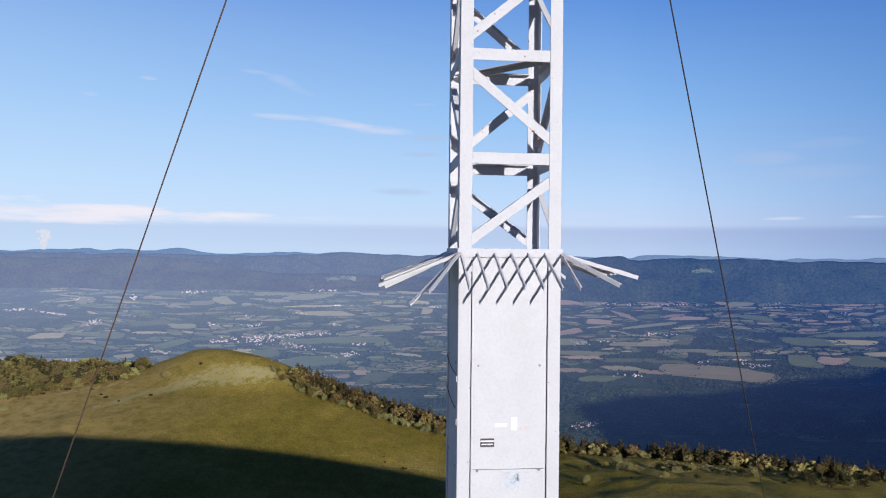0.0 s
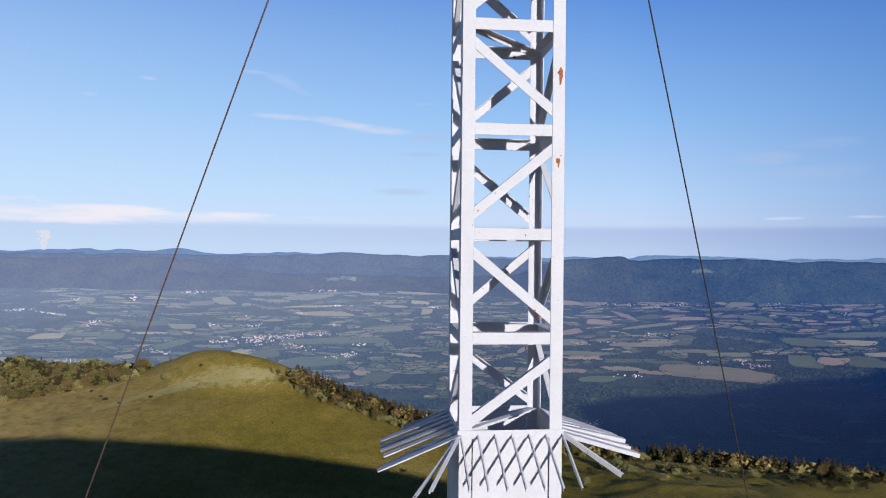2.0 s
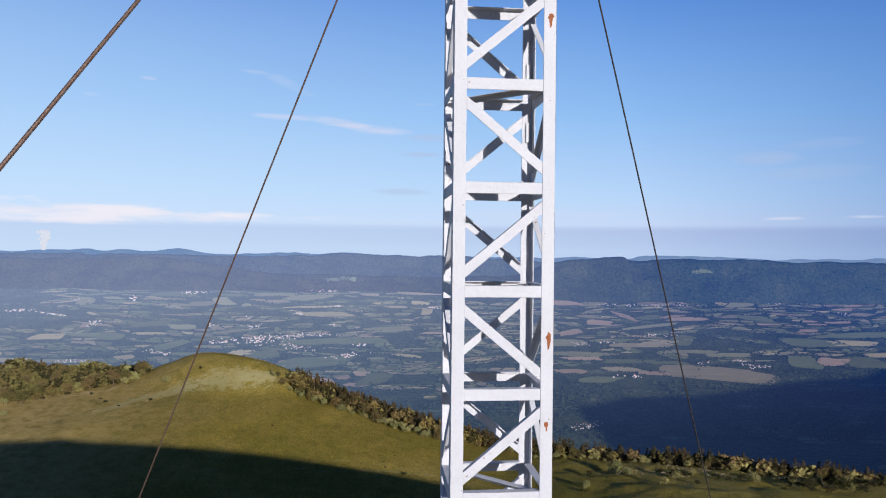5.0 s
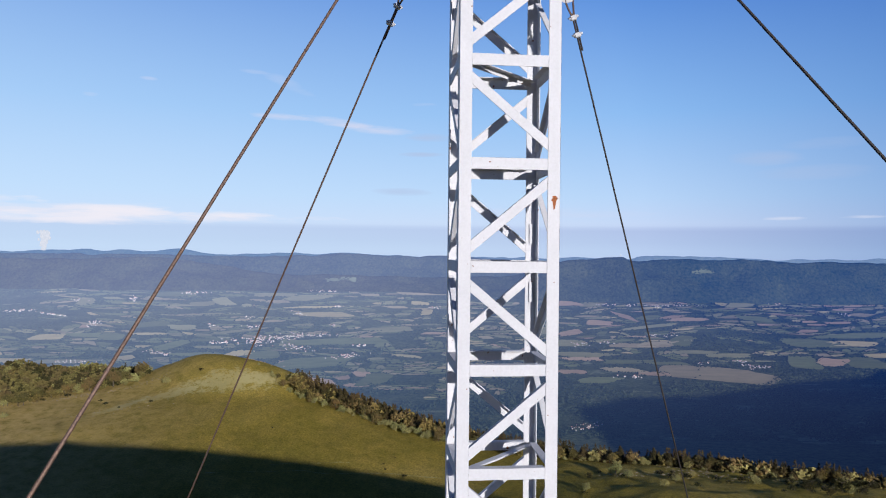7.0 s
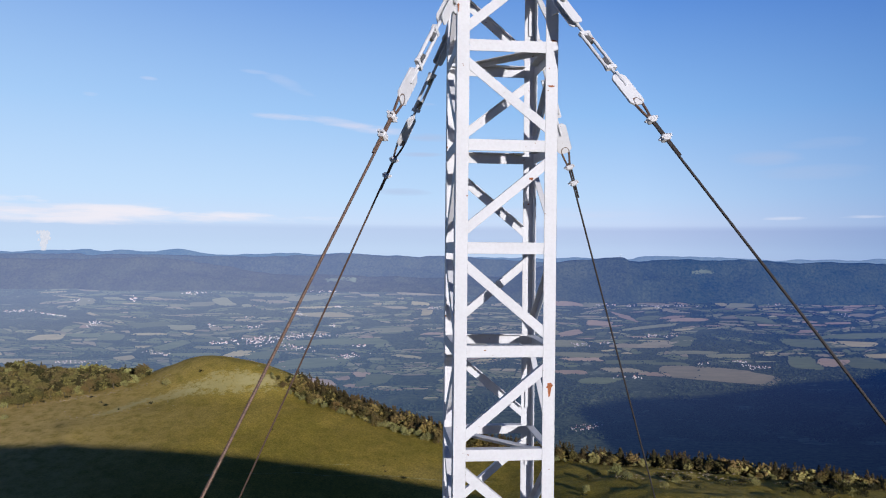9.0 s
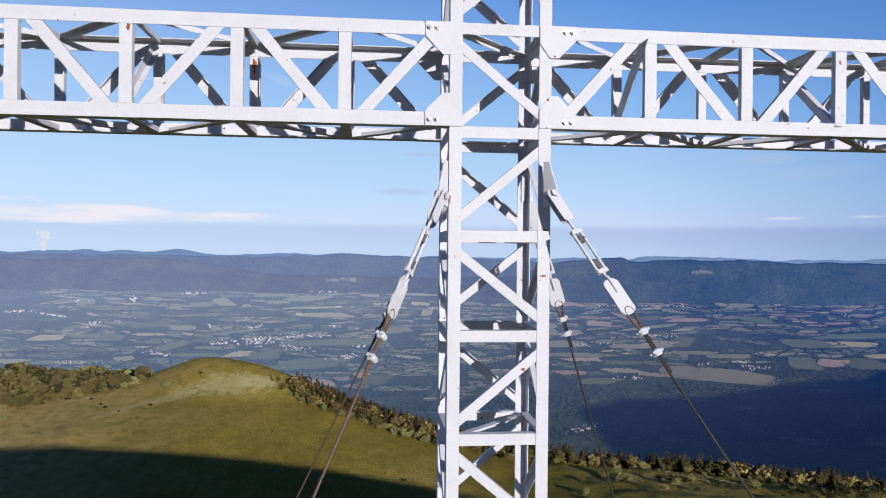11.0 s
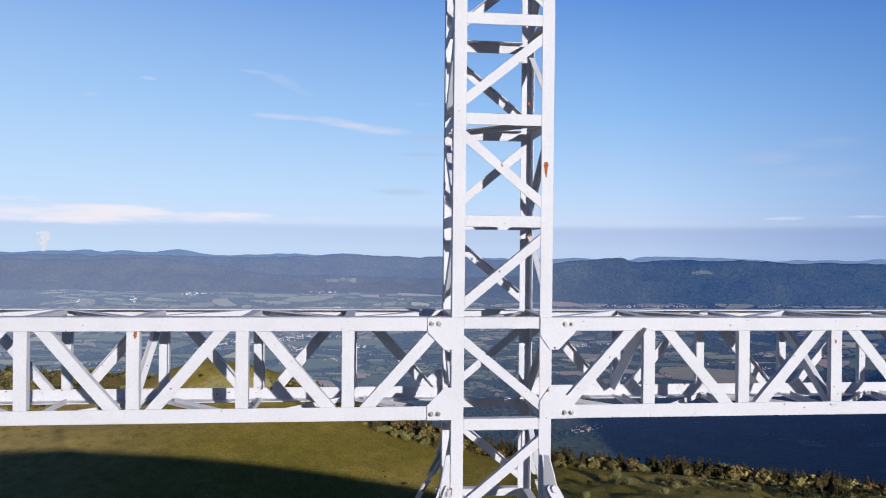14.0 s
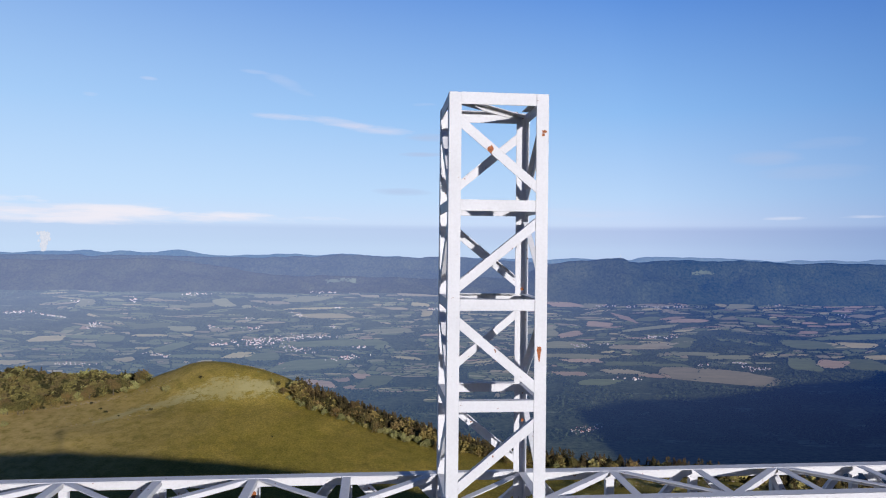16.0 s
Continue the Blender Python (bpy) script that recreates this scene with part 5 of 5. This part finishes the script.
def far_leaf():
    m, nt, N, L, b = nodes("backdrop_trees")
    g = nt.nodes.new("ShaderNodeNewGeometry")
    L(ramp(nt, g.outputs["Random Per Island"], [(0, (0.013, 0.023, 0.014)), (1, (0.060, 0.076, 0.041))]), b.inputs["Base Color"])
    b.inputs["Roughness"].default_value, b.inputs["Specular IOR Level"].default_value = 1.0, 0.0
    haze_emission(nt, b)
    return m


def valley_trees():
    """Woods, copses and hedgerows: crowns on all ground that is not tilled, and lines of them round the fields."""
    r = np.random.RandomState(12)
    n = 66000
    aside, drop = r.uniform(-810, 830, n), 76 + 260 * r.rand(n) ** 1.25
    stand = ripple(aside / 60 + 9, drop / 17 + 4) + 0.6 * ripple(aside / 21, drop / 7)
    free = ~TAKEN[drop.astype(int), (aside + 880).astype(int)] & (stand > -0.25)
    aside, drop = aside[free], drop[free]
    ha, hd = [], []
    for ax, dr, ca, cd, crop in PLOTS:
        if r.rand() < 0.5:
            continue
        for i in range(len(ax)):
            if r.rand() < 0.5:
                m = 1 + int(abs(ax[i] - ax[i - 1]) / 3.0)
                f = r.rand(m)
                ha.append(ax[i - 1] + (ax[i] - ax[i - 1]) * f)
                hd.append(dr[i - 1] + (dr[i] - dr[i - 1]) * f)
    aside, drop = np.concatenate([aside] + ha), np.maximum(np.concatenate([drop] + hd), 72)
    u, v = floor_spots(aside, drop)
    ok = v < 4330
    u, v = u[ok], v[ok]
    z = valley_floor(u, v)
    x, y = to_xy(u, v)
    s = r.uniform(0.6, 1.4, len(u)) * (1.3 + v / 1700)
    V = OCT_V[None] * (1 + r.uniform(-0.3, 0.3, (len(u), 6, 1))) * np.stack([s * 1.3, s * 1.1, s * 0.95], 1)[:, None] + np.stack([x, y, z + 2 + s * 0.2], 1)[:, None]
    F = OCT_F[None] + (np.arange(len(u)) * 6)[:, None, None]
    me = mesh_from("valley_trees", V.reshape(-1, 3), F.reshape(-1, 3), far_leaf())
    tagged(new("valley_trees", me), "dark woods, copses and hedgerows across the valley", "trees", kind="stuff")


valley_trees()


def far_paint(name, colour, low=0.7):
    m, nt, N, L, b = nodes(name)
    g = nt.nodes.new("ShaderNodeNewGeometry")
    L(ramp(nt, g.outputs["Random Per Island"], [(0, tuple(c * low for c in colour)), (1, colour)]), b.inputs["Base Color"])
    b.inputs["Roughness"].default_value = 0.9
    haze_emission(nt, b)
    return m


WALLS, ROOFS = far_paint("village_walls", (0.58, 0.53, 0.48)), far_paint("village_roofs", (0.42, 0.20, 0.13))


def village(aside, drop, wide, deep, n, seed, size=1.0, lean=0.0):
    r = np.random.RandomState(seed)
    vs, fs, mats = [], [], []
    for _ in range(int(n * 1.6)):
        a = r.normal(0, wide)
        u, v = floor_spot(aside + a, max(drop + r.normal(0, deep) + a * lean, 76))
        x, y = to_xy(u, v)
        z = float(valley_floor(np.array([u]), np.array([v]))[0])
        k = 0.46 * size * v / 3300
        w, d, h = r.uniform(7, 13) * k, r.uniform(7, 9) * k, r.uniform(5, 8) * k
        a = r.uniform(-0.5, 0.5) + (math.pi / 2 if r.rand() < 0.4 else 0)
        ca, sa = math.cos(a), math.sin(a)
        P = [(-w, -d, 0), (w, -d, 0), (w, d, 0), (-w, d, 0), (-w, -d, h), (w, -d, h), (w, d, h), (-w, d, h), (-w, 0, h * 1.55), (w, 0, h * 1.55)]
        o = len(vs)
        vs += [(x + (p[0] * ca - p[1] * sa) / 2, y + (p[0] * sa + p[1] * ca) / 2, z + p[2] + 2.0) for p in P]
        for f, m in (((0, 1, 5, 4), 0), ((1, 2, 6, 9, 5), 0), ((2, 3, 7, 6), 0), ((3, 0, 4, 8, 7), 0), ((4, 5, 9, 8), 1), ((6, 7, 8, 9), 1)):
            fs.append(tuple(o + i for i in f))
            mats.append(m)
    me = bpy.data.meshes.new("village")
    me.from_pydata(vs, [], fs)
    me.materials.append(WALLS)
    me.materials.append(ROOFS)
    me.polygons.foreach_set("material_index", mats)
    tagged(new("village", me), "far village of pale houses with tiled roofs", "village", kind="stuff")


# aside and drop of the middle, spread aside and in depth, houses, size, lean
TOWN_AND_WEST = ((-384, 171.1, 14, 2, 14, 1.3, -0.01), (-327, 167.6, 16, 4, 46, 1.15, -0.01), (-283, 160.2, 22, 2.5, 34, 1.0, -0.06), (-221, 156.6, 22, 1.5, 26, 1.0, -0.01),
    (-252, 179.7, 18, 3, 24, 1.1, 0.09), (-170, 192.8, 14, 2.5, 22, 1.15, -0.16), (-148, 174.7, 5, 1, 5, 1.4, -0.01), (-755, 118.3, 14, 0.8, 22, 0.9, -0.04),
    (-695, 123.7, 13, 0.7, 20, 0.9, 0.11), (-648, 98.4, 7, 1, 5, 1, -0.01), (-547, 94.4, 4, 2, 8, 1.2, -0.01), (-438, 83.4, 11, 1.2, 18, 1, -0.01),
    (-618, 139.7, 8, 3, 14, 1, -0.01))
VALLEY_VILLAGES = ((-208, 77.2, 16, 1.2, 22, 0.95, -0.01), (-171, 73.8, 4, 0.8, 5, 1, -0.01), (-15, 105.1, 8, 1, 9, 1, -0.01), (-183, 105.7, 3, 1, 4, 1.2, -0.01),
    (-337, 141.9, 8, 2, 12, 1, -0.16), (-411, 140.7, 6, 2, 7, 1, -0.01), (-253, 118.3, 9, 3, 9, 1, 0.14), (-193, 138.5, 5, 0.7, 4, 1.1, -0.01),
    (-500, 191.1, 10, 2, 12, 1, 0.14), (-652, 208.4, 24, 1.5, 14, 1, -0.01), (-343, 126.1, 6, 1, 5, 0.9, -0.01), (287, 97.2, 9, 1.2, 9, 1, -0.01),
    (332, 98.7, 5, 1, 6, 1, -0.01))
EAST_VILLAGES = ((256, 315, 12, 3, 18, 1.2, -0.11), (379, 98.3, 18, 1.3, 15, 0.95, -0.01), (422, 96.8, 14, 1.2, 9, 0.95, -0.01), (572, 89.4, 15, 2, 32, 1.05, 0.07), (243, 167.9, 8, 2, 10, 1, -0.01),
    (290, 165.5, 6, 1.5, 7, 1, -0.01), (373, 150.8, 12, 1.5, 9, 1, -0.01), (405, 150.5, 5, 2, 7, 1, -0.01), (558, 204.4, 12, 2.2, 17, 1.1, 0.11),
    (530, 195.8, 8, 0.8, 7, 1.2, 0.14), (463, 199.4, 6, 1, 5, 1, -0.01), (712, 110.8, 10, 2, 5, 0.9, -0.01), (333, 225.6, 12, 2, 6, 1.4, -0.01))
for i, (aside, drop, wide, deep, n, size, lean) in enumerate(TOWN_AND_WEST + VALLEY_VILLAGES + EAST_VILLAGES):
    village(aside, drop, wide, deep, n, 100 + i, size, lean)

def steam_material():
    m, nt, N, L, b = nodes("backdrop_steam")
    # the plume's pale sunlit tone is put into emission over a dark base
    L(ramp(nt, noise_tex(nt, position(nt), 0.05, 4), [(0.3, (0.60, 0.66, 0.78)), (0.7, (0.70, 0.73, 0.82))]), b.inputs["Emission Color"])
    b.inputs["Emission Strength"].default_value = 0.95
    b.inputs["Base Color"].default_value = (0.06, 0.06, 0.06, 1)
    b.inputs["Roughness"].default_value, b.inputs["Specular IOR Level"].default_value = 1.0, 0.0
    return m


r = np.random.RandomState(8)
cs, ss = [], []
for k in range(240):
    f = (k + r.rand()) / 240
    x, y = to_xy(-708 / 1217 * 4880 + 10 * f * f + r.normal(0, 6 + 12 * f), 4880 + r.normal(0, 4))
    cs.append(np.array((x, y, height(8, 4880) + f * 128)))
    ss.append(np.array((1, 1, 1.6)) * r.uniform(4, 7.5) * (0.9 + 0.5 * f))
v_, f_ = clump_mesh(cs, ss, r, ICO_V, ICO_F)
me = mesh_from("steam_plume", v_, f_, steam_material())
me.polygons.foreach_set("use_smooth", [True] * len(f_))
tagged(new("steam_plume", me), "distant white steam plume above the horizon", "steam", kind="stuff")
